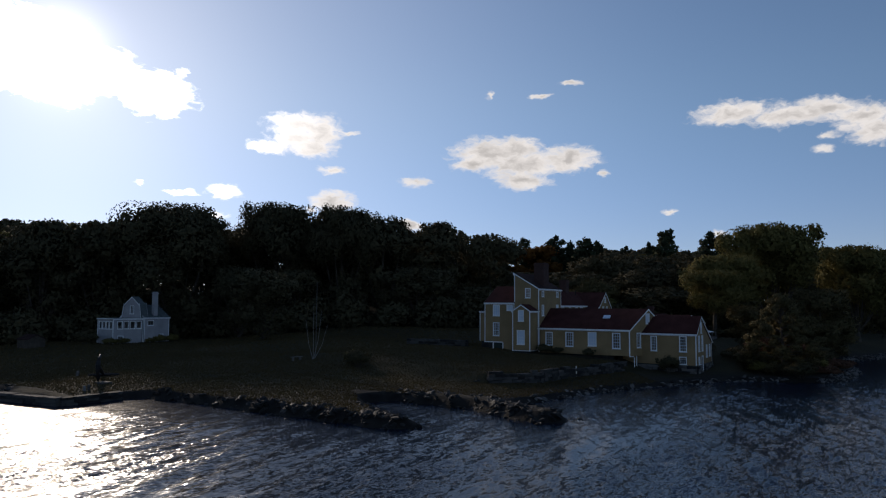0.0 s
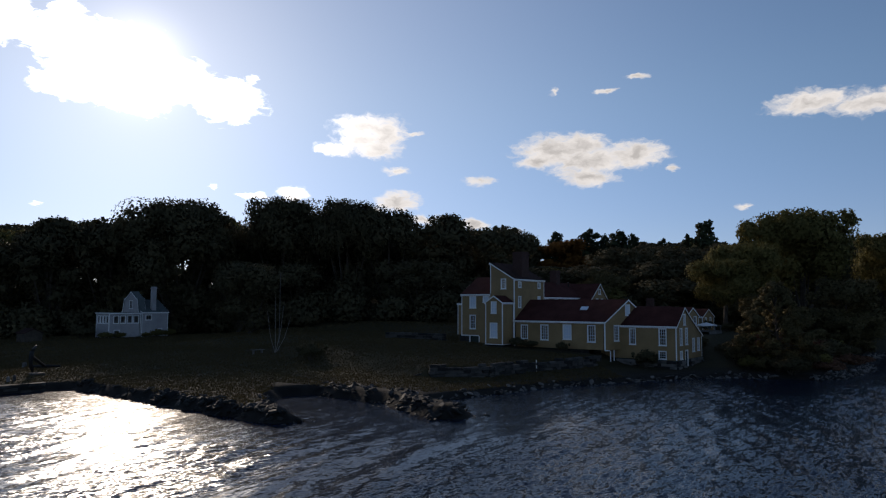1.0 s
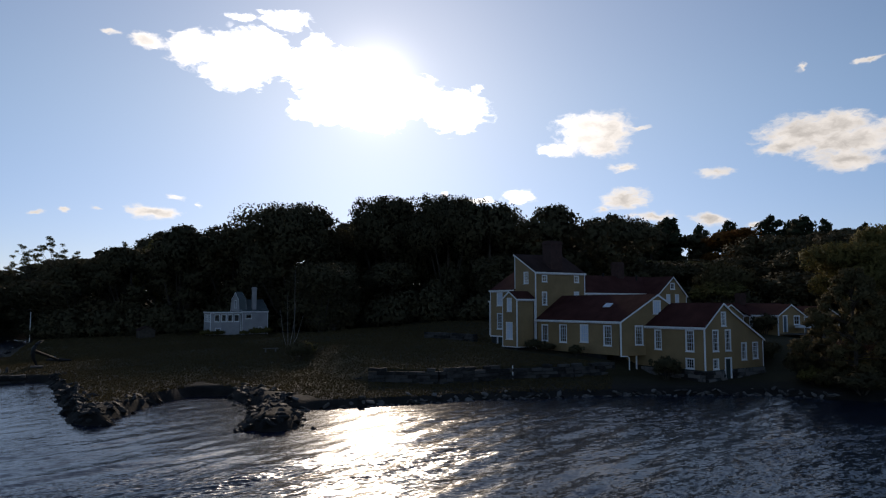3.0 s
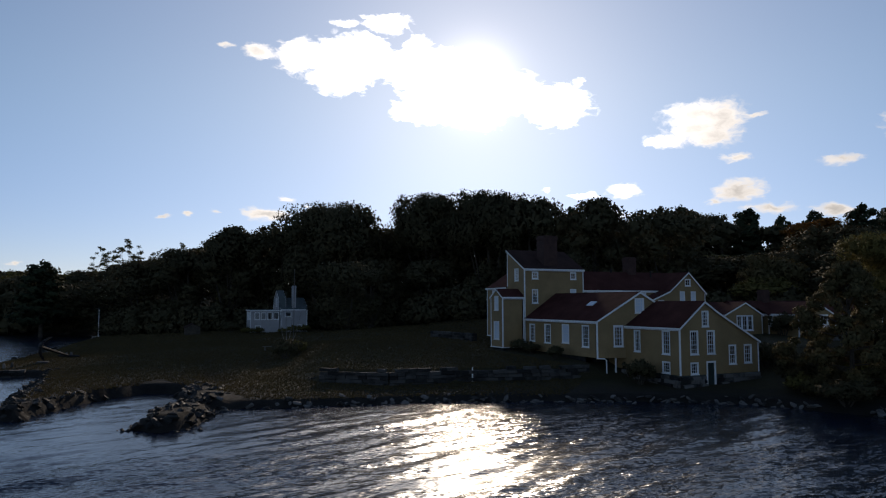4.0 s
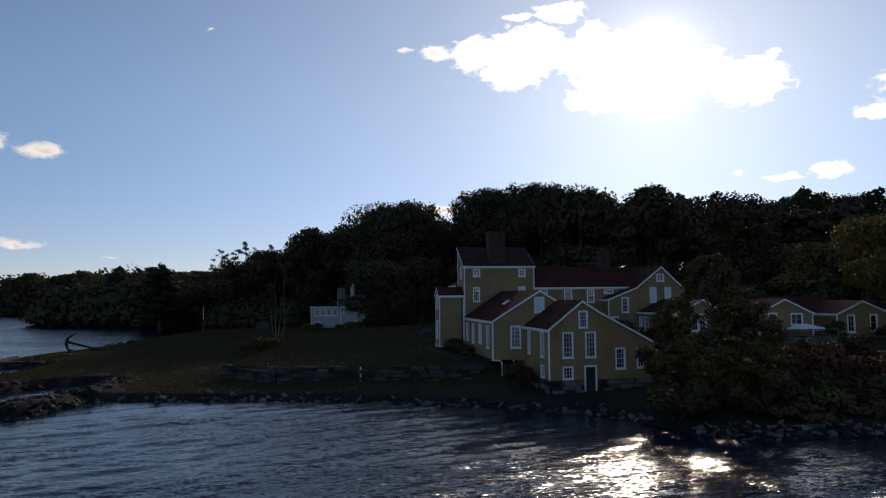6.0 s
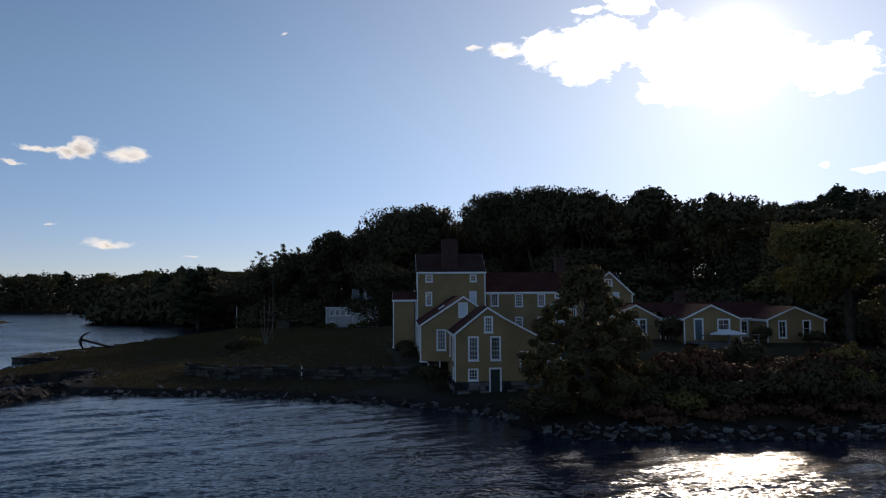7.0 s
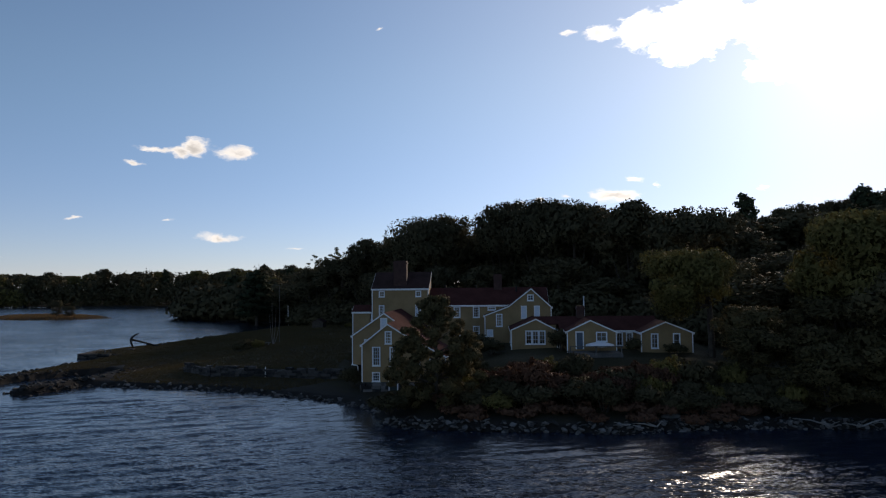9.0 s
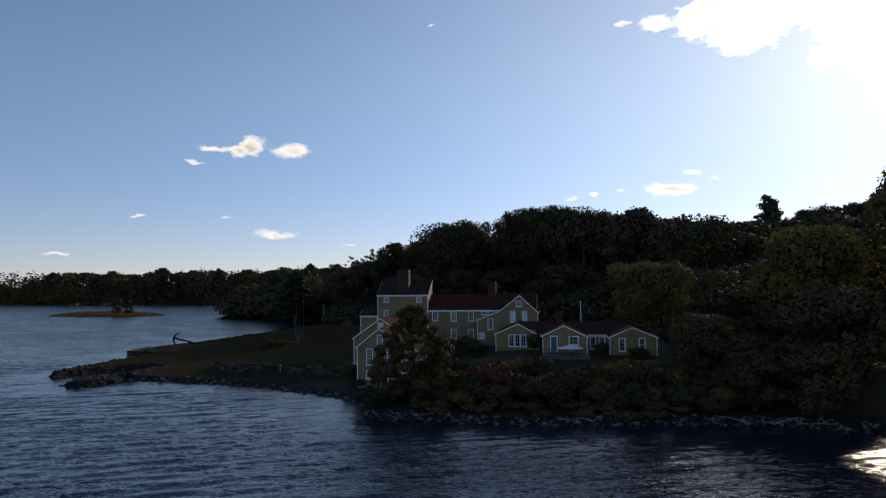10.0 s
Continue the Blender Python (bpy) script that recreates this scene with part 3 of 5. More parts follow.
    if trim and eave_trim:
        for on, u, zt, s in ((sides[0], u0, profile[0][1], -1), (sides[1], u1, profile[-1][1], 1)):
            if on:
                bm = bmesh.new()
                a, b = (u + s * 0.14, u + s * 0.175)
                c = [(*place(x, y), zt - 0.09) for x, y in ((a0 - over, a), (far(u) + over, a), (far(u) + over, b), (a0 - over, b))]
                hexa(bm, c, [(x, y, z + 0.14) for x, y, z in c])
                c = [(*place(x, y), zt - 0.16) for x, y in ((a0, u), (far(u), u), (far(u), u + s * 0.14), (a0, u + s * 0.14))]
                hexa(bm, c, [(x, y, z + 0.05) for x, y, z in c])
                bmesh.ops.recalc_face_normals(bm, faces=bm.faces)
                part("eave_board", bm, M_WHITE, parent)


def chimney(parent, x0, y0, x1, y1, z0, z1, mat=None):
    bm = bmesh.new()
    box(bm, x0, y0, z0, x1, y1, z1 - 0.35)
    box(bm, x0 - 0.06, y0 - 0.06, z1 - 0.35, x1 + 0.06, y1 + 0.06, z1 - 0.18)
    box(bm, x0 + 0.02, y0 + 0.02, z1 - 0.18, x1 - 0.02, y1 - 0.02, z1)
    part("chimney", bm, mat or M_BRICK, parent, "old brick chimney")


# ---- land and water ----
SHORE_POINT = [(-119, -42), (-100, -43.2), (-82, -46.2), (-65, -47.6), (-52, -48.4), (-45, -48.8), (-42.5, -50.6), (-35.2, -49.8), (-35.2, -45), (-34, -43.4),
               (-24, -43.3), (-12.5, -43.5), (-8.6, -43.5), (-7.6, -42.6), (-7.9, -41.6), (-9.4, -41.3), (-12, -40.0), (-15.4, -37.9), (-17.5, -35.5), (-16.5, -33),
               (-9.6, -33), (-5, -35), (-2.4, -36), (-0.9, -35), (-1.1, -33), (-7.2, -31)]
SHORE_HOUSE = [(-6.2, -25), (-5, -18.5), (-2.8, -12.5), (-0.5, -7.3), (1.4, -3.5), (3.8, 0), (5.6, 1.8), (8.8, 3), (11.8, 4.0), (13.6, 6.5),
               (14.3, 14.6), (14.8, 20.8), (13.6, 24), (12.6, 32), (12.5, 39), (15, 45), (22, 70), (40, 120), (120, 250), (700, 800)]
SHORE_FAR = [(3400, 3400), (-3400, 3400), (-3400, -3400), (-900, -3400), (-420, -900), (-335, -420), (-330, -340), (-322, -280), (-315, -230), (-300, -165), (-262, -100), (-215, -92), (-200, -108),
             (-157, -92), (-136, -62)]
SHORE = SHORE_POINT + SHORE_HOUSE + SHORE_FAR
TERRACE = [(-40, -19), (-24, -21.5), (-13.5, -22.8), (-10.2, -18.5), (-9.3, -12.2), (-7.6, -7), (-6.7, -2.5), (-7, 6), (-1, 13), (0, 33), (-60, 40), (-90, 10), (-60, -24)]
WOODS = [(-121, -48), (-99, -28), (-95, -8), (-80, 3), (-64, 12), (-47, 22), (-34, 34), (-20, 40), (-12, 38), (-10, 60), (-4, 80), (12, 92), (60, 260),
         (-100, 420), (-420, 320), (-300, -60), (-205, -96), (-158, -84)]
ISLAND = [(-166, -172), (-158, -150), (-160, -130), (-171, -124), (-186, -140), (-198, -165), (-190, -178)]


def inside_by(poly, X, Y):
    """Distance to the outline, positive inside."""
    best = np.full(X.shape, 1e18)
    odd = np.zeros(X.shape, bool)
    for (ax, ay), (bx, by) in zip(poly, poly[1:] + poly[:1]):
        dx, dy = bx - ax, by - ay
        t = np.clip(((X - ax) * dx + (Y - ay) * dy) / (dx * dx + dy * dy), 0, 1)
        best = np.minimum(best, (X - ax - t * dx) ** 2 + (Y - ay - t * dy) ** 2)
        if ay != by:
            odd ^= ((ay > Y) != (by > Y)) & (X < dx * (Y - ay) / dy + ax)
    d = np.sqrt(best)
    return np.where(odd, d, -d)


def step(v, lo, hi):
    t = np.clip((v - lo) / (hi - lo), 0, 1)
    return t * t * (3 - 2 * t)


def land(X, Y):
    X, Y = np.asarray(X, float), np.asarray(Y, float)
    d = inside_by(SHORE, X, Y) + 0.25 * np.sin(X * 1.7 + 1.3 * np.sin(Y * 1.1)) * np.cos(Y * 1.9)
    z = -1.6 + 1.45 * step(d, -4, 0) + 0.55 * step(d, -0.25, 0.8) + 0.055 * np.clip(d, 0, 22) + 0.012 * np.clip(d - 22, 0, 60)
    tr = inside_by(TERRACE, X, Y)
    soft = np.where(Y < -2.6, 0.22 + 3.5 * step(-X, 12.5, 16), 3.0)
    z += 0.95 * step(tr / soft, -0.6, 0.6) * step(X, -48, -30) + 0.95 * step(tr, 0, 14) * (1 - step(X, -48, -30))
    z += 1.15 * step(Y, 5, 15) * step(d, 3, 13) * (1 - step(Y, 60, 120))
    z += 0.26 * step(d, -0.2, 0.9) * step(-Y, 30, 31.5) * step(X, -36, -33)
    z += 0.35 * np.exp(-((X + 43) ** 2 + (Y + 45) ** 2) / 60)
    w = inside_by(WOODS, X, Y)
    z += 7.5 * step(w, 0, 60) + 3.5 * step(w, 50, 140)
    isl = inside_by(ISLAND, X, Y)
    z = np.maximum(z, -1.6 + 2.3 * step(isl, -5, 5))
    z += np.where(d > 1, 0.05 * np.sin(X * 0.31 + 2) * np.sin(Y * 0.27), 0)
    return z


def ground_z(x, y):
    return float(land(np.array([x]), np.array([y]))[0])


def spread(lo, hi, fine, reach, grow=1.16):
    mid = list(np.arange(lo, hi + 1e-6, fine))
    a, s = [], fine
    while (a[-1] if a else 0) < reach:
        s *= grow
        a.append((a[-1] if a else 0) + s)
    return np.array([lo - v for v in a[::-1]] + mid + [hi + v for v in a])


def sheet(name, xs, ys, height, material, label, category):
    X, Y = np.meshgrid(xs, ys)
    Z = height(X, Y)
    V = np.stack([X, Y, Z], -1).reshape(-1, 3)
    n, m = len(xs), len(ys)
    i = (np.arange(m - 1)[:, None] * n + np.arange(n - 1)[None]).ravel()
    F = np.stack([i, i + 1, i + n + 1, i + n], -1)
    me = bpy.data.meshes.new(name)
    me.vertices.add(len(V)), me.loops.add(F.size), me.polygons.add(len(F))
    me.vertices.foreach_set("co", V.ravel())
    me.loops.foreach_set("vertex_index", F.ravel())
    me.polygons.foreach_set("loop_start", np.arange(0, F.size, 4))
    me.update(calc_edges=True)
    me.polygons.foreach_set("use_smooth", np.ones(len(F), bool))
    me.materials.append(material)
    return tagged(new(name, me), label, category, kind="structure")


ground = sheet("ground", spread(-52, 22, 0.5, 3600), spread(-56, 46, 0.55, 3600), land, M_GROUND,
               "dry grassy lawn sloping down to a dark muddy shore", "ground")


def swell(X, Y):
    """Wind waves, fading out with distance and close to the shore."""
    rng = np.random.default_rng(5)
    Z = np.zeros_like(X)
    for lam, amp in ((4.6, 0.016), (2.9, 0.019), (2.0, 0.019), (1.45, 0.016), (1.05, 0.012), (0.8, 0.008), (0.6, 0.006)):
        for k in range(5):
            th = radians(20 + rng.uniform(-1, 1) * (16 if lam > 1.2 else 34))
            q, ph = 2 * math.pi / lam * rng.uniform(0.85, 1.15), rng.uniform(0, 6.28)
            arg = q * (X * math.cos(th) + Y * math.sin(th)) + ph
            arg += 0.9 * np.sin(X * 0.11 * rng.uniform(0.6, 1.4) + ph) + 0.9 * np.sin(Y * 0.13 * rng.uniform(0.6, 1.4) - ph)
            Z += WAVE * amp / 1.9 * (np.exp(0.7 * np.sin(arg)) - 1.13)
    far = step(np.maximum(np.maximum(X - 66, -22 - X), np.maximum(Y - 46, -82 - Y)), 0, 45)
    return Z * (1 - far) * (1 - 0.9 * step(inside_by(SHORE, X, Y), -8, -1))


WAVE = 1.3
water = sheet("water", spread(-20, 62, 0.26, 3600, 1.16), spread(-78, 40, 0.32, 3600, 1.16), swell, M_WATER,
              "dark blue tidal water ruffled by small wind waves", "water")
# how far the shore shelters the water from the wind
xyz = np.empty(len(water.data.vertices) * 3)
water.data.vertices.foreach_get("co", xyz)
xyz = xyz.reshape(-1, 3)
water.data.attributes.new("shelter", "FLOAT", "POINT").data.foreach_set("value", step(inside_by(SHORE, xyz[:, 0], xyz[:, 1]), -11, -1.5).astype(np.float32))


# ---- the ochre mansion ----
mansion = thing("mansion", (-12, 3, 2.5), "rambling ochre clapboard mansion with white trim and red-brown roofs", "house")
GL, BD = "glass", "board"
# gabled wing at the water, over a stone basement
block(mansion, "x", -8.5, 0.0, [(0, 4.83), (2.41, 6.73), (3.6, 5.98), (7.79, 3.74)], 1.46, over=0.13, openings={
    "a1": [(2.20, 4.97, 2.76, 6.08, GL, 3, 4), (1.02, 2.96, 1.70, 4.64, GL, 3, 5), (2.64, 2.96, 3.32, 4.64, GL, 3, 5),
           (1.00, 1.53, 1.66, 2.33, GL, 3, 3), (2.56, 1.40, 3.31, 2.33, "gap"), (4.78, 2.14, 5.42, 3.52, GL, 3, 4), (6.33, 2.18, 7.02, 3.52, GL, 3, 4)],
    "u0": [(-4.92, 2.93, -4.28, 4.55, GL, 3, 5), (-1.76, 2.93, -1.03, 4.62, GL, 3, 5), (-1.80, 1.55, -1.06, 2.34, GL, 3, 3)]})
base_e = Plane((0.0, 0), (0, 1), (1, 0))
door(mansion, base_e, 2.56, 0.50, 3.31, 2.33)
wall(mansion, Plane((-0.05, 0), (0, 1), (1, 0)), [(0.05, 1.455), (7.75, 1.455)], -0.2, [(2.50, 0.45, 3.37, 1.46)], M_STONE, 0.35, "foundation", "rough granite foundation")
wall(mansion, Plane((0, 0.05), (1, 0), (0, -1)), [(-6.5, 1.455), (-0.42, 1.455)], -0.2, [], M_STONE, 0.35, "foundation", "rough granite foundation")
wall(mansion, Plane((0, 7.75), (1, 0), (0, 1)), [(-8.4, 1.455), (-0.42, 1.455)], -0.2, [], M_STONE, 0.35, "foundation", "rough granite foundation")
# long front wing, its gable end askew
block(mansion, "x", -17.7, -6.63, [(-2.32, 5.20), (1.16, 7.51), (4.64, 5.20)], 2.33, over=0.12, shear=0.30, ends=(False, True), openings={
    "u0": [(-16.80, 3.22, -15.96, 4.75, GL, 3, 5), (-14.25, 3.18, -13.34, 4.80, GL, 3, 5), (-11.48, 3.32, -10.52, 4.86, BD, 3, 4), (-8.58, 3.13, -7.72, 4.85, GL, 3, 5)],
    "a1": [(0.80, 5.92, 1.45, 7.04, BD, 3, 4), (-0.96, 3.24, -0.28, 4.87, GL, 3, 5)]})
wall(mansion, Plane((0, -2.05), (1, 0), (0, -1)), [(-17.6, 2.325), (-8.2, 2.325)], 0.6, [], M_STONE, 0.35, "foundation", "rough granite foundation")
wall(mansion, Plane((-8.2, 0), (0, 1), (1, 0)), [(-2.05, 2.325), (4.5, 2.325)], 0.0, [], M_STONE, 0.35, "foundation", "rough granite foundation")
for x, y in ((-6.35, -0.75), (-6.10, 0.15)):
    bm = bmesh.new()
    box(bm, x - 0.05, y - 0.05, 0.3, x + 0.05, y + 0.05, 2.325)
    part("post", bm, M_WHITE, mansion, "white painted post")
# shed-roofed tower
block(mansion, "y", -2.32, 4.41, [(-20.98, 11.80), (-17.70, 9.93)], 2.4, roof=M_TOWER_ROOF, over=0.08, openings={
    "u1": [(-1.45, 9.02, -0.84, 9.66, GL, 2, 2), (2.93, 9.02, 3.52, 9.66, GL, 2, 2), (-1.46, 6.70, -0.89, 7.98, GL, 3, 4), (2.88, 6.70, 3.50, 8.02, BD, 3, 4)],
    "a0": [(-19.48, 8.86, -18.84, 10.0, GL, 3, 4)]})
# stair block and its low lean-to
block(mansion, "x", -25.15, -21.0, [(-2.38, 8.20), (1.0, 10.28), (4.35, 8.20)], 3.38, over=0.1, ends=(True, False), openings={
    "u0": [(-23.94, 6.62, -23.06, 7.96, BD, 3, 4), (-23.92, 4.15, -23.12, 5.76, GL, 3, 5), (-22.0, 7.3, -21.25, 7.96, BD, 3, 4)]})
wall(mansion, Plane((0, -2.38), (1, 0), (0, -1)), [(-22.55, 3.375), (-19.9, 3.375)], 2.2, [], M_YELLOW)
wall(mansion, Plane((0, -2.38), (1, 0), (0, -1)), [(-21.0, 8.19), (-20.0, 8.19)], 3.38, [], M_YELLOW)
bm = bmesh.new()
box(bm, -25.2, -2.44, 3.30, -22.6, -2.385, 3.42)
box(bm, -22.62, -2.43, 2.2, -22.50, -2.385, 3.30)
box(bm, -24.0, -2.43, 2.2, -23.88, -2.30, 3.30)
part("sill_board", bm, M_WHITE, mansion)
bm = bmesh.new()
box(bm, -23.88, -2.2, 2.0, -22.62, -2.12, 3.30)
part("cellar_door", bm, M_DOOR, mansion, "dark green cellar door")
wall(mansion, Plane((0, -2.15), (1, 0), (0, -1)), [(-25.1, 3.375), (-23.88, 3.375)], 1.8, [], M_STONE, 0.3, "foundation", "rough granite foundation")
block(mansion, "x", -26.25, -25.15, [(-1.7, 7.10), (3.2, 7.75)], 3.38, roof=M_TOWER_ROOF, over=0.06, ends=(True, False))
bm = bmesh.new()
box(bm, -26.1, -1.55, 1.8, -25.2, 3.0, 3.375)
part("foundation", bm, M_STONE, mansion, "rough granite foundation")
# gabled porch
block(mansion, "y", -4.68, -2.40, [(-20.05, 7.22), (-18.91, 7.95), (-17.77, 7.22)], 2.62, over=0.08, ends=(True, False), eave_trim=True, openings={
    "a0": [(-19.27, 6.05, -18.60, 7.34, BD, 3, 4), (-19.43, 3.32, -18.49, 4.95, BD, 3, 4)]})
bm = bmesh.new()
box(bm, -20.08, -4.78, 2.545, -17.72, -2.4, 2.612)
part("sill_board", bm, M_WHITE, mansion)
bm = bmesh.new()
box(bm, -20.0, -4.6, 2.395, -17.8, -2.45, 2.54)
part("step_stone", bm, M_STONE, mansion, "granite step under the porch")
# long north wing and its cross gable
block(mansion, "y", 4.42, 18.4, [(-23.35, 7.91), (-20.6, 9.87), (-17.85, 7.91)], 3.0, over=0.1, ends=(False, True), openings={
    "u1": [(5.0, 6.58, 5.70, 7.80, GL, 3, 4), (7.43, 6.52, 8.13, 7.74, GL, 3, 4), (9.70, 6.52, 10.38, 7.74, GL, 3, 4), (7.42, 4.26, 8.12, 5.46, GL, 3, 4),
           (9.68, 4.30, 10.36, 5.46, GL, 3, 4), (11.42, 7.36, 12.3, 7.72, GL, 3, 1)]})
block(mansion, "x", -20.5, -16.05, [(11.06, 6.75), (13.85, 7.80), (16.38, 9.77), (18.65, 7.68)], 3.3, over=0.13, ends=(False, True), openings={
    "a1": [(15.98, 8.46, 16.64, 9.12, GL, 2, 2), (15.26, 6.48, 15.83, 7.84, BD, 3, 4), (16.74, 6.48, 17.31, 7.84, BD, 3, 4), (12.40, 5.56, 13.04, 6.94, GL, 3, 4),
           (11.30, 4.42, 11.97, 5.16, BD, 3, 4)]})
# low service range: three small gables on a long roof
block(mansion, "y", 18.85, 29.0, [(-13.3, 5.55), (-11.0, 6.78), (-8.4, 5.50)], 3.4, over=0.0, ends=(False, False), openings={
    "u1": [(24.6, 4.0, 25.2, 5.3, GL, 2, 3), (25.6, 4.0, 26.2, 5.3, GL, 2, 3), (19.10, 4.5, 19.32, 5.3, GL, 1, 2)]})
block(mansion, "y", 16.3, 18.84, [(-13.3, 5.55), (-11.0, 6.78), (-9.7, 6.14)], 5.1, over=0.0, ends=(False, False), sides=(False, True), trim=False)
block(mansion, "x", -16.3, -9.0, [(13.93, 5.55), (16.5, 6.66), (18.70, 5.50)], 3.5, over=0.13, openings={
    "a1": [(15.45, 4.12, 16.05, 5.48, GL, 2, 3), (16.14, 4.12, 16.74, 5.48, GL, 2, 3), (16.83, 4.12, 17.43, 5.48, GL, 2, 3)],
    "u0": [(-15.7, 3.9, -15.0, 5.15, BD, 2, 3), (-14.6, 3.9, -13.9, 5.15, GL, 2, 3), (-12.15, 3.9, -11.45, 5.2, BD, 2, 3), (-10.6, 3.9, -9.9, 5.2, GL, 2, 3)]})
block(mansion, "x", -11.0, -5.55, [(19.35, 5.60), (21.63, 6.67), (24.14, 5.53)], 3.4, over=0.13, openings={
    "a1": [(20.24, 3.90, 20.90, 5.55, "door", M_BLUEDOOR), (22.20, 4.65, 23.20, 5.55, GL, 2, 2)]})
block(mansion, "x", -11.0, -5.80, [(26.54, 5.45), (28.90, 6.46), (31.48, 5.43)], 3.4, over=0.13, openings={
    "a1": [(27.52, 3.95, 28.15, 5.35, GL, 2, 3), (29.62, 4.05, 30.24, 5.37, GL, 1, 2)]})
for x0, y0, x1, y1 in ((-16.2, 14.0, -9.1, 18.6), (-10.9, 19.4, -5.65, 24.1), (-10.9, 26.6, -5.9, 31.4), (-13.2, 18.6, -8.5, 28.9), (-23.2, 4.5, -17.95, 18.3), (-17.9, 11.2, -16.15, 18.5), (-20.9, -2.2, -17.8, 4.4), (-19.95, -4.5, -17.9, -2.3), (-25.0, -2.0, -21.0, 4.2)):
    bm = bmesh.new()
    box(bm, x0, y0, 0.8, x1, y1, 2.39 if x0 < -17.8 and y1 < 4.6 else (2.99 if x0 < -17 and x1 < -17.9 else 3.39))
    part("foundation", bm, M_STONE, mansion, "granite foundation under the walls")
chimney(mansion, -19.5, 0.2, -18.2, 1.75, 9.6, 13.3)
chimney(mansion, -21.2, 12.1, -20.2, 13.1, 9.0, 11.6)
chimney(mansion, -11.4, 20.9, -10.6, 21.7, 6.2, 7.98)
# skylights and vents
for x, y, z, sx, sy in ((-9.9, -0.35, 6.50, 0.42, 0.3),):
    bm = bmesh.new()
    box(bm, -sx, -sy, 0, sx, sy, 0.09)
    bmesh.ops.transform(bm, matrix=pose(x, y, z + 0.11, math.degrees(math.atan2(2.31, 3.48)), 0, 0), verts=bm.verts)
    part("skylight", bm, M_SHUTTER, mansion, "pale roof hatch")
for x, y, z in ((-20.9, 6.2, 9.95), (-19.9, 14.8, 9.75), (-20.5, 10.0, 9.9)):
    bm = bmesh.new()
    tube(bm, [(x, y, z - 0.3), (x, y, z + 0.28)], [0.09, 0.09])
    tube(bm, [(x, y, z + 0.28), (x, y, z + 0.36)], [0.17, 0.06])
    part("roof_vent", bm, M_IRON, mansion)
# downpipe at the corner of the front wing
bm = bmesh.new()
tube(bm, [(-6.62, -2.40, 2.29), (-6.36, -1.80, 2.27), (-6.32, -1.68, 2.16), (-6.32, -1.66, 0.75)], [0.055] * 4)
part("downpipe", bm, M_WHITE, mansion, "white drain pipe")

# ---- terrace with its parasol in front of the low range ----
deck = thing("deck", (-4, 21.7, 3.5), "weathered grey wooden deck with a plain railing", "deck")
for i in range(12):
    bm = bmesh.new()
    box(bm, -5.45 + 0.235 * i, 19.3, 3.72, -5.45 + 0.235 * i + 0.225, 24.2, 3.77)
    part("plank", bm, M_WOOD, deck)
for i in range(26):
    bm = bmesh.new()
    box(bm, -2.66, 19.3 + 0.19 * i, 3.0, -2.63, 19.3 + 0.19 * i + 0.17, 3.70)
    part("slat", bm, M_WOOD, deck)
for y in (19.35, 21.75, 24.1):
    bm = bmesh.new()
    box(bm, -2.78, y - 0.05, 2.2, -2.67, y + 0.05, 4.45)
    part("post", bm, M_WOOD, deck)
bm = bmesh.new()
box(bm, -2.80, 19.3, 4.38, -2.65, 24.2, 4.44)
part("rail", bm, M_WOOD, deck)
parasol = thing("parasol", (-4.0, 22.3, 3.77), "white canvas patio parasol open over the deck", "parasol")
bm = bmesh.new()
tube(bm, [(-4.0, 22.3, 3.77), (-4.0, 22.3, 4.85)], [0.025, 0.025])
part("pole", bm, M_WOOD, parasol)
bm = bmesh.new()
top = bm.verts.new((-4.0, 22.3, 4.82))
ring = [bm.verts.new((-4.0 + 1.35 * math.cos(a), 22.3 + 1.35 * math.sin(a), 4.46 + 0.03 * (k % 2))) for k, a in enumerate(np.linspace(0, 2 * math.pi, 17)[:-1])]
hem = [bm.verts.new(v.co + Vector((0, 0, -0.13))) for v in ring]
for k in range(16):
    bm.faces.new((ring[k], ring[(k + 1) % 16], top)), bm.faces.new((hem[k], hem[(k + 1) % 16], ring[(k + 1) % 16], ring[k]))
part("canopy", bm, M_CANVAS, parasol)

# ---- the white cottage across the lawn ----
cottage = thing("cottage", (-83, -12, 2.0), "white clapboard cottage with a gambrel gable and glazed porch", "house")
block(cottage, "y", -13.0, -8.6, [(-87.0, 5.6), (-84.0, 7.55), (-80.6, 5.6)], 1.6, mat=M_LILAC, roof=M_GREY_ROOF, over=0.12, openings={
    "u1": [(-12.4, 4.4, -11.4, 5.2, GL, 2, 1), (-10.2, 2.2, -9.6, 3.0, GL, 1, 1)]})
block(cottage, "y", -13.3, -12.3, [(-86.2, 5.4), (-85.7, 7.55), (-83.6, 8.85), (-81.5, 7.55), (-81.0, 5.4)], 5.3, mat=M_LILAC, roof=M_GREY_ROOF, over=0.10, openings={
    "a0": [(-84.1, 6.2, -83.1, 7.5, GL, 2, 2)]})
block(cottage, "y", -18.2, -13.2, [(-84.7, 5.5), (-80.6, 5.5)], 1.6, mat=M_LILAC, roof=M_GREY_ROOF, over=0.15, ends=(True, False), openings={
    "u1": [(-17.5 + 1.06 * i, 3.95, -16.7 + 1.06 * i, 5.1, GL, 1, 1) for i in range(4)] + [(-17.4, 2.2, -16.5, 2.9, GL, 2, 1)],
    "a0": [(-84.3 + 0.92 * i, 3.95, -83.6 + 0.92 * i, 5.1, GL, 1, 1) for i in range(4)]})
chimney(cottage, -81.6, -11.15, -80.95, -10.5, 5.6, 9.75, M_LILAC)
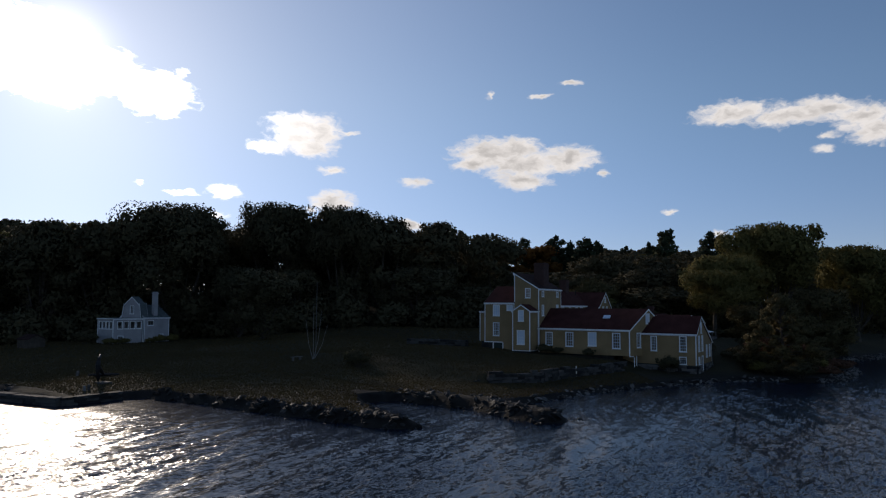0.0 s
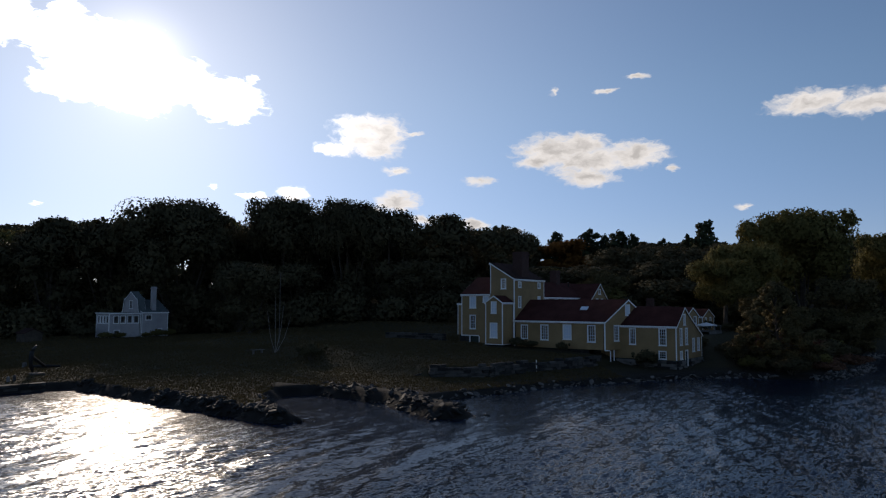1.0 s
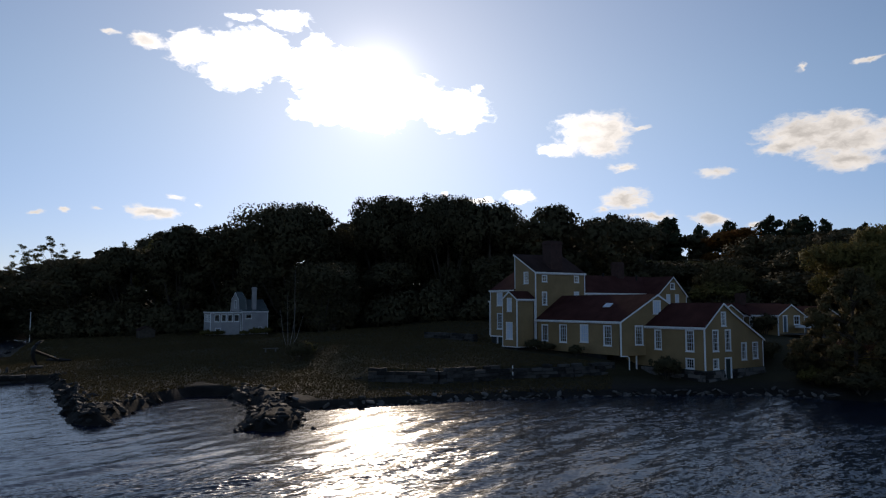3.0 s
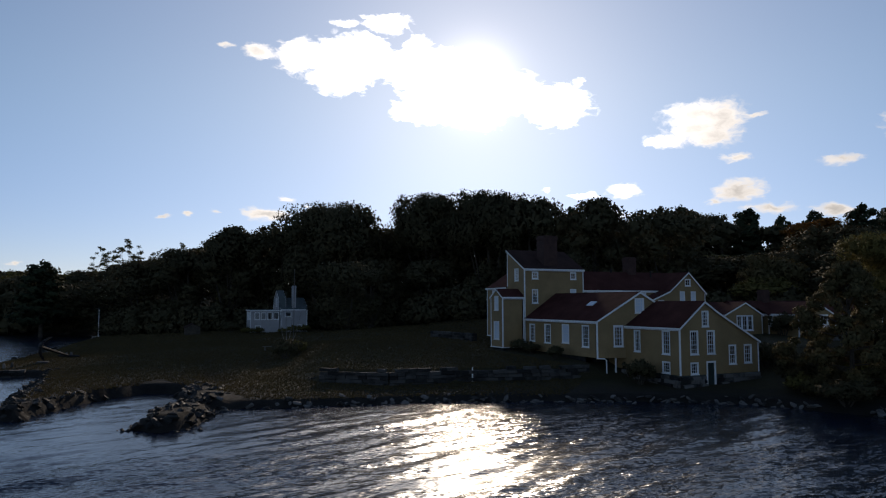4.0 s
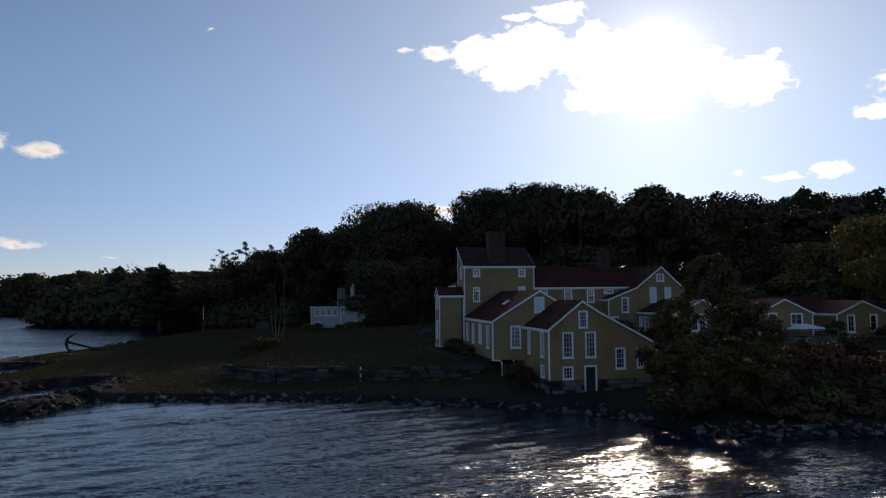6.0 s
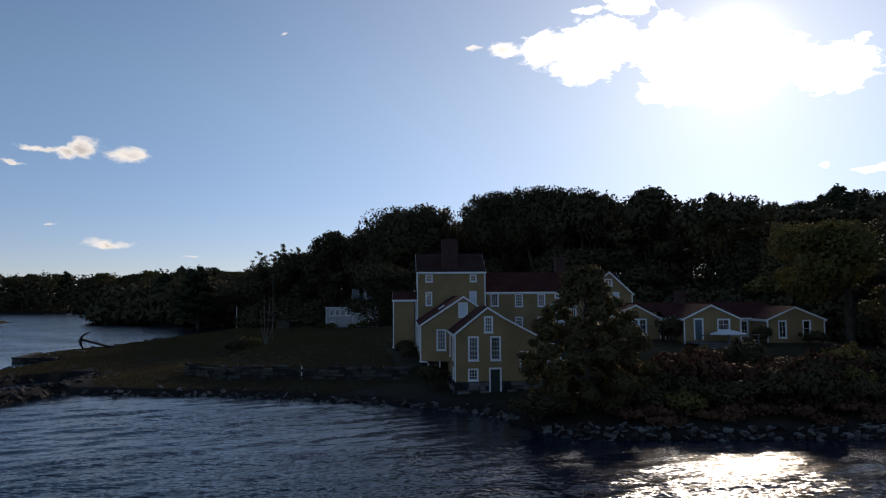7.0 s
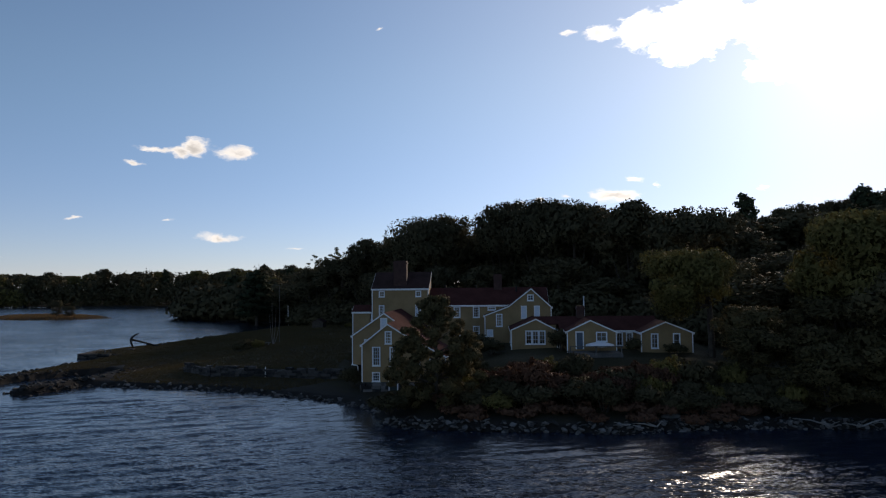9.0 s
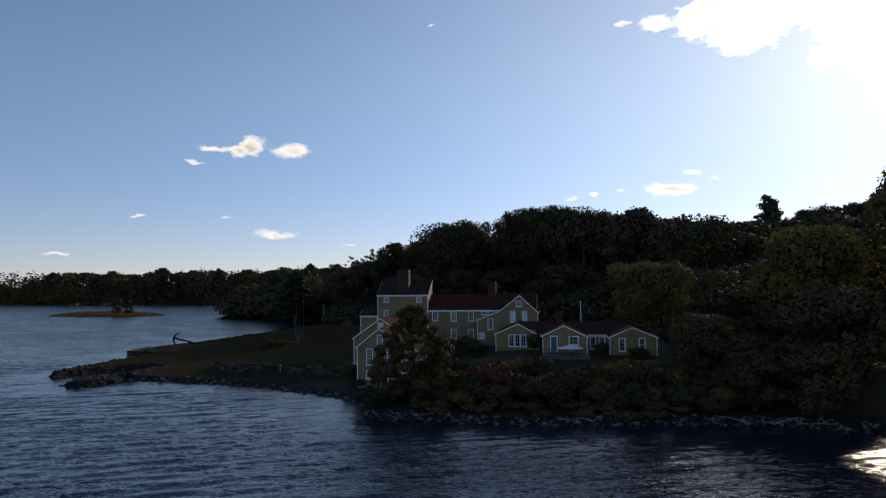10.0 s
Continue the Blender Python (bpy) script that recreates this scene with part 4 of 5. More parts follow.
shed = thing("shed", (-86.5, -27, 1.6), "small dark brown wooden shed at the wood's edge", "shed")
block(shed, "x", -88, -85, [(-28.2, 2.6), (-27, 3.2), (-25.8, 2.6)], 1.0, mat=M_BARK, roof=M_TOWER_ROOF, over=0.1, trim=False)


# ---- trees and shrubs ----
def leaves(rng, lobes, count, size, inner=0.5, core=0.0, dome=0.6):
    """Many small leaf sprays on and in the lobes (centre, radii): corners, and the soft normals of the clump that each one lies on."""
    c, r = np.array([l[0] for l in lobes], float), np.array([l[1] for l in lobes], float)
    wgt = (r[:, 0] * r[:, 2]) ** 1.0
    pick = rng.choice(len(lobes), count, p=wgt / wgt.sum())
    d = rng.normal(size=(count, 3))
    d /= np.linalg.norm(d, axis=1, keepdims=True)
    rad = (inner + (1 - inner) * np.sqrt(rng.random(count))) * (1 + 0.05 * rng.normal(size=count))
    s = size * (0.55 + 0.9 * rng.random(count))[:, None]
    k = int(count * core)
    rad[:k] = 0.72 * np.cbrt(rng.random(k))
    s[:k] *= 1.7
    p = c[pick] + d * r[pick] * rad[:, None]
    n = d * 0.85 + rng.normal(size=(count, 3)) * 0.55
    n /= np.linalg.norm(n, axis=1, keepdims=True)
    t = np.cross(n, rng.normal(size=(count, 3)))
    t /= np.linalg.norm(t, axis=1, keepdims=True)
    b = np.cross(n, t)
    whole = (p - c.mean(axis=0)) / (np.ptp(p, axis=0) + 0.1)
    whole /= np.linalg.norm(whole, axis=1, keepdims=True) + 1e-6
    soft = d * (0.95 - 0.8 * dome) + whole * dome + n * 0.4 + np.array((0, 0, 0.1))
    V = np.stack([p + t * s * 1.1, p - t * s * 0.6 + b * s * 0.85, p - t * s * 0.6 - b * s * 0.85], 1).reshape(-1, 3)
    return V, np.repeat(soft / np.linalg.norm(soft, axis=1, keepdims=True), 3, axis=0)


def leaf_mesh(name, built, material, corners=3):
    V, soft = built
    me = bpy.data.meshes.new(name)
    me.vertices.add(len(V)), me.loops.add(len(V)), me.polygons.add(len(V) // corners)
    me.vertices.foreach_set("co", V.astype(np.float32).ravel())
    me.loops.foreach_set("vertex_index", np.arange(len(V)))
    me.polygons.foreach_set("loop_start", np.arange(0, len(V), corners))
    me.update(calc_edges=True)
    if soft is not None:
        me.polygons.foreach_set("use_smooth", np.ones(len(V) // corners, bool))
        me.normals_split_custom_set_from_vertices(soft.tolist())
    me.materials.append(material)
    return me


def broad_tree(name, seed, h, r, count, size, material, label, bare=0.28, lobes_n=13, bark=None, flat=0.8, inner=0.5, core=0.35, dome=0.5, lean=(0.0, 0.0)):
    """A spreading tree at the origin: tapered trunk, limbs into every lobe of an uneven crown."""
    rng = np.random.default_rng(seed)
    lobes = []
    zc, hz = h * (1 + bare) / 2, h * (1 - bare) / 2
    for i in range(lobes_n):
        a, f = 2.4 * i + rng.uniform(-0.4, 0.4), math.sqrt((i + 0.5) / lobes_n)
        lr = r * rng.uniform(0.30, 0.44)
        dome = math.sqrt(max(0.05, 1 - 0.8 * f * f))
        zz = hz * (dome * (1 - 0.45 * rng.random() ** 1.5) if i % 2 else rng.uniform(-0.8, 0.35))
        lobes.append(((0.70 * r * f * math.cos(a), 0.70 * r * f * math.sin(a), min(zc + zz, h - lr * flat)), (lr, lr, lr * flat)))
    lobes = [((c[0] + lean[0], c[1] + lean[1], c[2]), lr) for c, lr in lobes]
    # smaller clumps break up the outline of the large ones
    for c, lr in lobes[:]:
        for k in range(2):
            d = Vector(rng.normal(size=3)).normalized()
            d.z = abs(d.z) * 0.8
            q = lr[0] * rng.uniform(0.28, 0.5)
            z = min(c[2] + d.z * lr[2] * 0.95, h - q * 0.6)
            lobes.append(((c[0] + d.x * lr[0] * 0.95, c[1] + d.y * lr[0] * 0.95, z), (q, q, q * 0.8)))
    lobes.append(((0.1 * r + lean[0], lean[1], h - 0.36 * r * flat), (0.42 * r, 0.42 * r, 0.36 * r * flat)))
    tree = thing(name, (0, 0, 0), label, "tree")
    bm = bmesh.new()
    w = 0.022 * h + 0.02 * r
    bend = rng.uniform(-0.03, 0.03, 2) * h
    fork = (bend[0], bend[1], h * bare * 1.15)
    tube(bm, [(0, 0, -0.5), (bend[0] * 0.3, bend[1] * 0.3, h * bare * 0.5), fork, (bend[0] * 1.4, bend[1] * 1.4, h * 0.75)], [w * 1.25, w, w * 0.8, w * 0.25])
    part("trunk", bm, bark or M_BARK, tree)
    bm = bmesh.new()
    for c, lr in lobes[:lobes_n:2]:
        mid = (Vector(fork) + Vector(c)) / 2 + Vector((0, 0, -0.05 * h))
        tube(bm, [fork, mid, c], [w * 0.45, w * 0.28, w * 0.08], 5)
        if name == "oak":
            part("limb", bm, bark or M_BARK, tree)
            bm = bmesh.new()
    if len(bm.verts):
        part("limb", bm, bark or M_BARK, tree)
    else:
        bm.free()
    me = leaf_mesh("crown", leaves(rng, lobes, count, size, inner, core, dome), material)
    ob = new("crown", me)
    ob.parent = tree
    return tree


def pine_tree(name, seed, h, r, count, size, label):
    rng = np.random.default_rng(seed)
    lobes = []
    for i in range(26):
        f = i / 25
        z = h * (0.30 + 0.68 * f)
        rr = r * (1.0 - 0.65 * f ** 1.6) * rng.uniform(0.65, 1.15)
        a = 2.4 * i + rng.uniform(-0.5, 0.5)
        lobes.append(((0.6 * rr * math.cos(a), 0.6 * rr * math.sin(a), z), (rr * 0.6, rr * 0.6, h * 0.04 + 0.25)))
    tree = thing(name, (0, 0, 0), label, "tree")
    bm = bmesh.new()
    tube(bm, [(0, 0, -0.5), (0, 0, h * 0.5), (0, 0, h * 0.99)], [0.02 * h, 0.013 * h, 0.03])
    part("trunk", bm, M_BARK, tree)
    ob = new("crown", leaf_mesh("crown", leaves(rng, lobes, count, size, 0.15), M_PINE))
    ob.parent = tree
    return tree


def shrub_thing(seed, r, h, count, size, material, label, name="shrub"):
    rng = np.random.default_rng(seed)
    lobes = [((r * 0.55 * math.cos(a), r * 0.55 * math.sin(a), h * rng.uniform(0.35, 0.68)), (r * rng.uniform(0.4, 0.6),) * 2 + (h * rng.uniform(0.25, 0.36),)) for a in np.linspace(0, 5.4, 7)]
    lobes.append(((0, 0, h * 0.7), (r * 0.5, r * 0.5, h * 0.3)))
    for k in range(9):
        a, q = rng.uniform(0, 6.28), r * rng.uniform(0.2, 1.0)
        lobes.append(((q * math.cos(a), q * math.sin(a), h * rng.uniform(0.7, 1.05) * (1 - 0.3 * q / r)), (r * 0.16, r * 0.16, h * rng.uniform(0.12, 0.22))))
    s = thing(name, (0, 0, 0), label, "shrub", kind="")
    bm = bmesh.new()
    for c, lr in lobes[:6]:
        tube(bm, [(0.1 * c[0], 0.1 * c[1], -0.3), (0.6 * c[0], 0.6 * c[1], c[2] * 0.6), c], [0.05, 0.035, 0.012], 5)
    part("stem", bm, M_BARK, s)
    ob = new("foliage", leaf_mesh("foliage", leaves(rng, lobes, count, size, 0.45, 0.25), material))
    ob.parent = s
    return s


def put(ob, x, y, top=None, tall=None, turn=0.0, wide=None, group=""):
    """Stand a plant built at the origin on the ground, scaled so that it reaches the given height."""
    z = ground_z(x, y)
    s = (top - z) / tall if top else 1.0
    w = wide or s
    ob.location, ob.scale, ob.rotation_euler = (x, y, z), (w, w, s), (0, 0, turn)
    if group:
        ob["group"] = group
    return ob


def stand_copy(src, x, y, top, tall, turn, wide=None, group=""):
    src_scale = src.scale.copy()
    z = ground_z(x, y)
    s = (top - z) / tall
    w = wide or s
    src.scale = (w, w, s)
    c = copy_thing(src, pose(x, y, z, 0, 0, math.degrees(turn)))
    src.scale = src_scale
    if group:
        c["group"] = group
    return c


rng = np.random.default_rng(11)
WOOD_GROUP = "trees of the wood behind the lawn"
kinds = []
for i, (h, r, mt, lab) in enumerate(((18, 7.0, M_LEAF, "dark green oak of the wood behind the lawn"), (19, 6.2, M_LEAF, "tall dark green maple of the wood behind the lawn"),
                                     (17, 8.0, M_LEAF, "broad dark oak of the wood behind the lawn"), (18, 6.4, M_LEAF_GOLD, "oak turning olive and gold in the wood"))):
    kinds.append((broad_tree("tree", 30 + i, h, r, 8200, 0.225, mt, lab, bare=0.03, lobes_n=24, inner=0.75), h))
back = [(broad_tree("tree", 40 + i, 18, 6.8, 2200, 0.52, (M_LEAF, M_LEAF_GOLD)[i], "dark tree deep in the wood", bare=0.1, lobes_n=16), 18) for i in range(2)]
pines = [(pine_tree("pine", 50 + i, 22, 5.2, 3600, 0.42, "tall dark pine standing above the wood"), 22) for i in range(2)]

placed = []


def free(x, y, gap):
    return all((x - a) ** 2 + (y - b) ** 2 > (gap * 0.5 + g * 0.5) ** 2 for a, b, g in placed)


# the large trees that make the skyline: x, y, top, width factor, kind
used = set()


def stand(kind, x, y, top, wide, gap):
    src, tall = kind
    turn = rng.uniform(0, 6.28)
    if src.name in used:
        stand_copy(src, x, y, top, tall, turn, wide, WOOD_GROUP)
    else:
        used.add(src.name)
        put(src, x, y, top, tall, turn, wide, WOOD_GROUP)
    placed.append((x, y, gap))


big = broad_tree("tree", 77, 22, 11.5, 30000, 0.21, M_LEAF, "large domed oak standing at the wood's edge", bare=0.02, lobes_n=34, inner=0.8)
big = (big, 22)
for x, y, top, wide in ((-89.5, -1.7, 25.9, 1.0), (-81.5, 15.5, 27.6, 0.82), (-70, 22, 26.8, 0.75)):
    stand(big, x, y, top, wide, 12)
for i, (x, y, top, wide) in enumerate(((-64, 27, 25.6, 1.0), (-100, -19, 21.8, 1.05), (-99, -10, 22.3, 1.0), (-76, 30, 26.5, 1.1), (-58, 36, 24.8, 1.1), (-50, 44, 22.5, 1.0),
                                       (-107, -27, 18, 1.0), (-94, 10, 22, 1.0), (-112, -34, 15.5, 0.9), (-86, 27, 24, 1.1))):
    stand(kinds[i % 3], x, y, top, wide, 9)
orange = broad_tree("tree", 91, 17, 6.5, 7000, 0.33, M_LEAF_ORANGE, "orange autumn tree in the wood behind the mansion", bare=0.05)
put(orange, -69, 107, 25.9, 17, 0.4, 1.3, WOOD_GROUP)
placed.append((-69, 107, 12))
for i, (x, y, top) in enumerate(((-126, 79.5, 33.6), (-101, 97, 32.2), (-111, 132, 34.5), (-71, 125, 30.5), (-37, 128, 30.5), (-58, 118, 28.5), (-84, 100, 29.0), (-119, -53, 15.0), (-20, 110, 27))):
    stand(pines[i % 2], x, y, top, 1.1, 6)
# the hill that closes the wood to the north-west, and the trees beside the cottage
for i, (x, y, top, wide) in enumerate(((-121, 86, 29.6, 0.9), (-119, 92, 30.4, 1.0), (-117, 98, 31.2, 0.9), (-115, 103, 32.6, 1.0), (-113, 109, 33.2, 1.0), (-110, 116, 32.6, 1.0),
                                       (-126, 72, 27.0, 0.9), (-60, -7.6, 13.0, 0.7), (-75, 1.0, 14.5, 0.7))):
    stand(kinds[(i + 1) % 3], x, y, top, wide, 6)
# slim pines along the ridge
for i, (x, y, top) in enumerate(((-92, 112, 30.2), (-86, 116, 29.0), (-79, 119, 29.4), (-66, 125, 28.4), (-57.5, 128, 28.0), (-50, 131, 26.8), (-43, 133, 27.4), (-28, 137, 26.6), (-21, 138, 25.6), (-13, 139, 26.8))):
    stand(pines[i % 2], x, y, top, 0.6 + 0.1 * (i % 3), 4)
# the wood itself, thinning out backwards; tops capped to fit the skyline (elevation by bearing) seen from three camera
# positions
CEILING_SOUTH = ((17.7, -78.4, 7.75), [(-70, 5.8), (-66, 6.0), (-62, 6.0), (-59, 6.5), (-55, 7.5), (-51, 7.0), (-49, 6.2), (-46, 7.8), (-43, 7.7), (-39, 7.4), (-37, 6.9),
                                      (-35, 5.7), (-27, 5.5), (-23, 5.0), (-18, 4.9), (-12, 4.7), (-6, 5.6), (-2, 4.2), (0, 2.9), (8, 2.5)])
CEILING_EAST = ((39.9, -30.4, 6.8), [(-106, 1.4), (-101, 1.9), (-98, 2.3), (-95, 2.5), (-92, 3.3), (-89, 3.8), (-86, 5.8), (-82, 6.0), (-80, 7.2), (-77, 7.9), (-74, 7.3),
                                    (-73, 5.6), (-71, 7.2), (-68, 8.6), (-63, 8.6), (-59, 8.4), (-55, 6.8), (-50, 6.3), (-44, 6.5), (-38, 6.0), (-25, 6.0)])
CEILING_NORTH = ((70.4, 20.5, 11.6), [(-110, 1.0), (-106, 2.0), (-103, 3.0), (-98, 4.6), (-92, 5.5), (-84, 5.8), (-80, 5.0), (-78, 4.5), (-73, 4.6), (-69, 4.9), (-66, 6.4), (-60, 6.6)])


# trees kept under 17 degrees here so the low sun reaches the water
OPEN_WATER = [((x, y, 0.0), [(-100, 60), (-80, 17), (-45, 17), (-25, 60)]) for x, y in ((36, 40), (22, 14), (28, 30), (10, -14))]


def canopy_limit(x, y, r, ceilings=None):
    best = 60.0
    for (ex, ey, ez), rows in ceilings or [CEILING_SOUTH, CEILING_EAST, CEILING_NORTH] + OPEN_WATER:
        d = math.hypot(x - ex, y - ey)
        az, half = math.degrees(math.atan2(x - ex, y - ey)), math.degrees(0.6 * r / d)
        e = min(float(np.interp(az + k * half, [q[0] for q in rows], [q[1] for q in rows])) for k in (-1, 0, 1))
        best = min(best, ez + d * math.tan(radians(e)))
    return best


# trees kept low to fit the first camera position's view of the orange tree
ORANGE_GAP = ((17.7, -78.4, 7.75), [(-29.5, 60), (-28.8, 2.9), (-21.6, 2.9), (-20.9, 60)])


tries = 0
while len(placed) < 210 and tries < 9000:
    tries += 1
    x, y = rng.uniform(-185, 45), rng.uniform(-90, 175)
    w = float(inside_by(WOODS, np.array([x]), np.array([y]))[0])
    if w < 2 or w > 95 or (w > 40 and rng.random() < 0.55) or not free(x, y, 7.8):
        continue
    edge = min(1.0, 0.5 + w / 16)
    g = ground_z(x, y)
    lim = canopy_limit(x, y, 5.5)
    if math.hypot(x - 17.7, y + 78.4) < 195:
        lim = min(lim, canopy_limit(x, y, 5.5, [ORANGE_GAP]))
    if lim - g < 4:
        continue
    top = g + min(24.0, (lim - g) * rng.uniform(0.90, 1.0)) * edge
    pick = kinds[int(rng.choice(4, p=[0.32, 0.27, 0.27, 0.14]))] if w < 42 else back[int(rng.random() < 0.2)]
    stand(pick, x, y, top, rng.uniform(0.85, 1.1) * min(1.0, 0.6 + 0.5 * edge), 7.6)

# trees near the mansion
oak = broad_tree("oak", 21, 17.5, 8.6, 24000, 0.20, M_LEAF_GOLD, "large gold-green oak rising behind the low range", bare=0.08, lobes_n=26, inner=0.75, dome=0.1)
put(oak, 0.5, 61, 23.2, 17.5, 0.3, 1.12)
stand_copy(oak, -6, 47, 17.0, 17.5, 2.2, 0.72)
stand_copy(oak, 13, 73, 19.8, 17.5, 4.0, 0.9)
oak2 = broad_tree("oak", 22, 13, 6.0, 18000, 0.15, M_LEAF_GOLD, "olive-gold oak leaning over the low range", bare=0.42, lobes_n=20, core=0.15, inner=0.6, dome=0.1, lean=(0.6, -3.2))
put(oak2, -4.6, 32.9, 13.5, 13, 0.0, 0.76)
oak3 = broad_tree("oak", 26, 13, 6.0, 11000, 0.18, M_LEAF_DUSK, "olive-brown oak beside the low range", bare=0.04, lobes_n=22, inner=0.7, dome=0.1)
put(oak3, -4, 44, 9.0, 13, 4.0, 0.8)
for x, y, top, turn, wide in ((17, 96, 20.5, 5.0, 1.2), (9.0, 43.5, 11.0, 0.5, 0.85), (6.0, 38, 6.8, 3.0, 0.62), (-0.6, 35.0, 8.2, 1.1, 0.55), (3.2, 34.0, 6.6, 2.4, 0.5), (9.2, 37.0, 5.6, 5.2, 0.5), (11.2, 41.5, 6.2, 0.2, 0.5),
                              (-27, 42, 13.0, 2.0, 0.8)):
    stand_copy(oak3, x, y, top, 13, turn, wide)


def loose_tree(name, seed, h, r, count, size, material, label):
    """A ragged young tree: a leading stem, many short limbs with their own leaf sprays, narrowing upwards."""
    rg = np.random.default_rng(seed)
    lobes, tips = [], []
    for i in range(150):
        f = (i + rg.random()) / 150
        z = h * (0.03 + 0.95 * f)
        env = r * min(1.0, 0.72 + 1.1 * f) * (1 - max(0.0, f - 0.30) / 0.74) ** 0.72
        a, q = 2.4 * i + rg.uniform(-0.6, 0.6), math.sqrt(rg.uniform(0.12, 1.05))
        c = (env * q * math.cos(a), env * q * math.sin(a), z)
        s = rg.uniform(0.26, 0.72) * (1.2 - 0.5 * f)
        lobes.append((c, (s * 1.15, s * 1.15, s * 0.8)))
        tips.append(c)
    tree = thing(name, (0, 0, 0), label, "tree")
    bm = bmesh.new()
    tube(bm, [(0, 0, -0.4), (0.08, -0.05, h * 0.35), (-0.05, 0.1, h * 0.7), (0, 0, h * 0.97)], [0.17, 0.13, 0.07, 0.015])
    part("trunk", bm, M_BARK, tree)
    for c in tips[::3]:
        bm = bmesh.new()
        tube(bm, [(0, 0, c[2] * 0.82), (c[0] * 0.5, c[1] * 0.5, c[2] * 0.93), c], [0.045, 0.03, 0.008], 5)
        part("limb", bm, M_BARK, tree)
    ob = new("crown", leaf_mesh("crown", leaves(rg, lobes, count, size, 0.1, 0.08), material))
    ob.parent = tree
    return tree


front = loose_tree("tree", 23, 8.6, 4.3, 48000, 0.085, M_LEAF_DUSK, "ragged small olive-brown tree at the water's edge beside the stone basement")
put(front, 7.6, 7.6, 9.5, 8.6, 0.8, 1.0)


def sparse_tree(name, seed, h, r, material, label):
    """A thin tree at the origin: a forking trunk whose twigs end in small scattered sprays."""
    rg = np.random.default_rng(seed)
    tree = thing(name, (0, 0, 0), label, "tree")
    bm, tips = bmesh.new(), []

    def branch(p, d, length, w, depth):
        q = p + d * length
        mid = (p + q) / 2 + Vector(rg.normal(size=3)) * length * 0.06
        tube(bm, [p, mid, q], [w, w * 0.85, w * 0.65], 5)
        if depth == 0:
            tips.append(q)
            return
        for k in range(3 if depth > 1 else 4):
            e = (d + Vector(rg.normal(size=3)) * (0.5 if depth > 2 else 0.62)).normalized()
            e.z = max(e.z, -0.05)
            branch(q, e, length * rg.uniform(0.55, 0.8), w * 0.55, depth - 1)
    branch(Vector((0, 0, -0.4)), Vector((0.05, 0.03, 1)).normalized(), h * 0.42, 0.16, 3)
    top = max(q.z for q in tips)
    wide = max(math.hypot(q.x, q.y) for q in tips)
    for v in bm.verts:
        v.co = Vector((v.co.x * r / wide, v.co.y * r / wide, v.co.z * h / top))
    part("trunk", bm, M_BARK, tree)
    lobes = [((q.x * r / wide, q.y * r / wide, q.z * h / top), (s, s, s * 0.6)) for q, s in ((q, rg.uniform(0.35, 0.8)) for q in tips)]
    ob = new("crown", leaf_mesh("crown", leaves(rg, lobes, 1500, 0.15, 0.1), material))
    ob.parent = tree
    return tree


pale = sparse_tree("tree", 24, 16, 4.2, M_LEAF_PALE, "pale sparse tree with thin foliage at the far wood's edge")
put(pale, -149, -37.5, 22.6, 16, 0.0, 1.1)
for x, y, top, turn, wide in ((-145, -43, 20.0, 1.5, 0.95), (-153, -33, 19.5, 3.3, 0.9), (-109.5, -27.5, 18.6, 2.2, 0.7), (-160, -46, 16.5, 4.4, 0.9), (-111.5, -31, 16.6, 5.0, 0.6)):
    stand_copy(pale, x, y, top, 16, turn, wide)

# shrubs on the bank and by the walls
bush = [shrub_thing(60, 1.6, 2.3, 2600, 0.085, M_LEAF, "dark green shrub on the bank above the shore"), shrub_thing(61, 1.8, 2.2, 2600, 0.085, M_LEAF_RED, "red-brown autumn shrub on the bank above the shore"),
        shrub_thing(62, 1.5, 1.9, 2300, 0.08, M_LEAF_GOLD, "olive shrub on the bank above the shore")]
BANK = "shrubs on the bank"
used_b = set()


def set_bush(i, x, y, h, wide, group=BANK):
    tall = (2.3, 2.2, 1.9)[i]
    top = ground_z(x, y) + h
    if i in used_b:
        stand_copy(bush[i], x, y, top, tall, rng.uniform(0, 6.28), wide, group)
    else:
        used_b.add(i)
        put(bush[i], x, y, top, tall, 0.0, wide, group)


for k in range(52):
    f = k / 51
    y = 4.6 + 31 * f + rng.uniform(-0.6, 0.6)
    x = (10.8 - 7.6 * ((k * 0.618) % 1.0)) * (1 if f > 0.15 else 0.9)
    if (x - 7.6) ** 2 + (y - 7.6) ** 2 < 2.5:
        continue
    red = 11 < y < 26 and x < 8.5
    set_bush(1 if red and k % 3 else (2 if k % 4 == 1 else 0), x, y, rng.uniform(1.3, 2.7), rng.uniform(0.7, 1.2))
for x, y, h, w in ((-2.7, -1.4, 1.9, 0.75), (-11.0, -3.4, 1.1, 0.45), (-16.4, -3.6, 1.2, 0.6), (-15.0, -3.3, 0.9, 0.5), (-6.6, 18.7, 2.2, 0.75), (-7.4, 19.0, 1.6, 0.5), (-7.6, 11.8, 1.7, 0.9), (-12, 10, 2.2, 1.0), (-5.0, 25.6, 1.5, 0.5),
                   (-3.6, 29.3, 1.2, 0.7), (-1.5, 10.2, 1.9, 0.9)):
    set_bush(0, x, y, h, w, "shrubs by the walls")
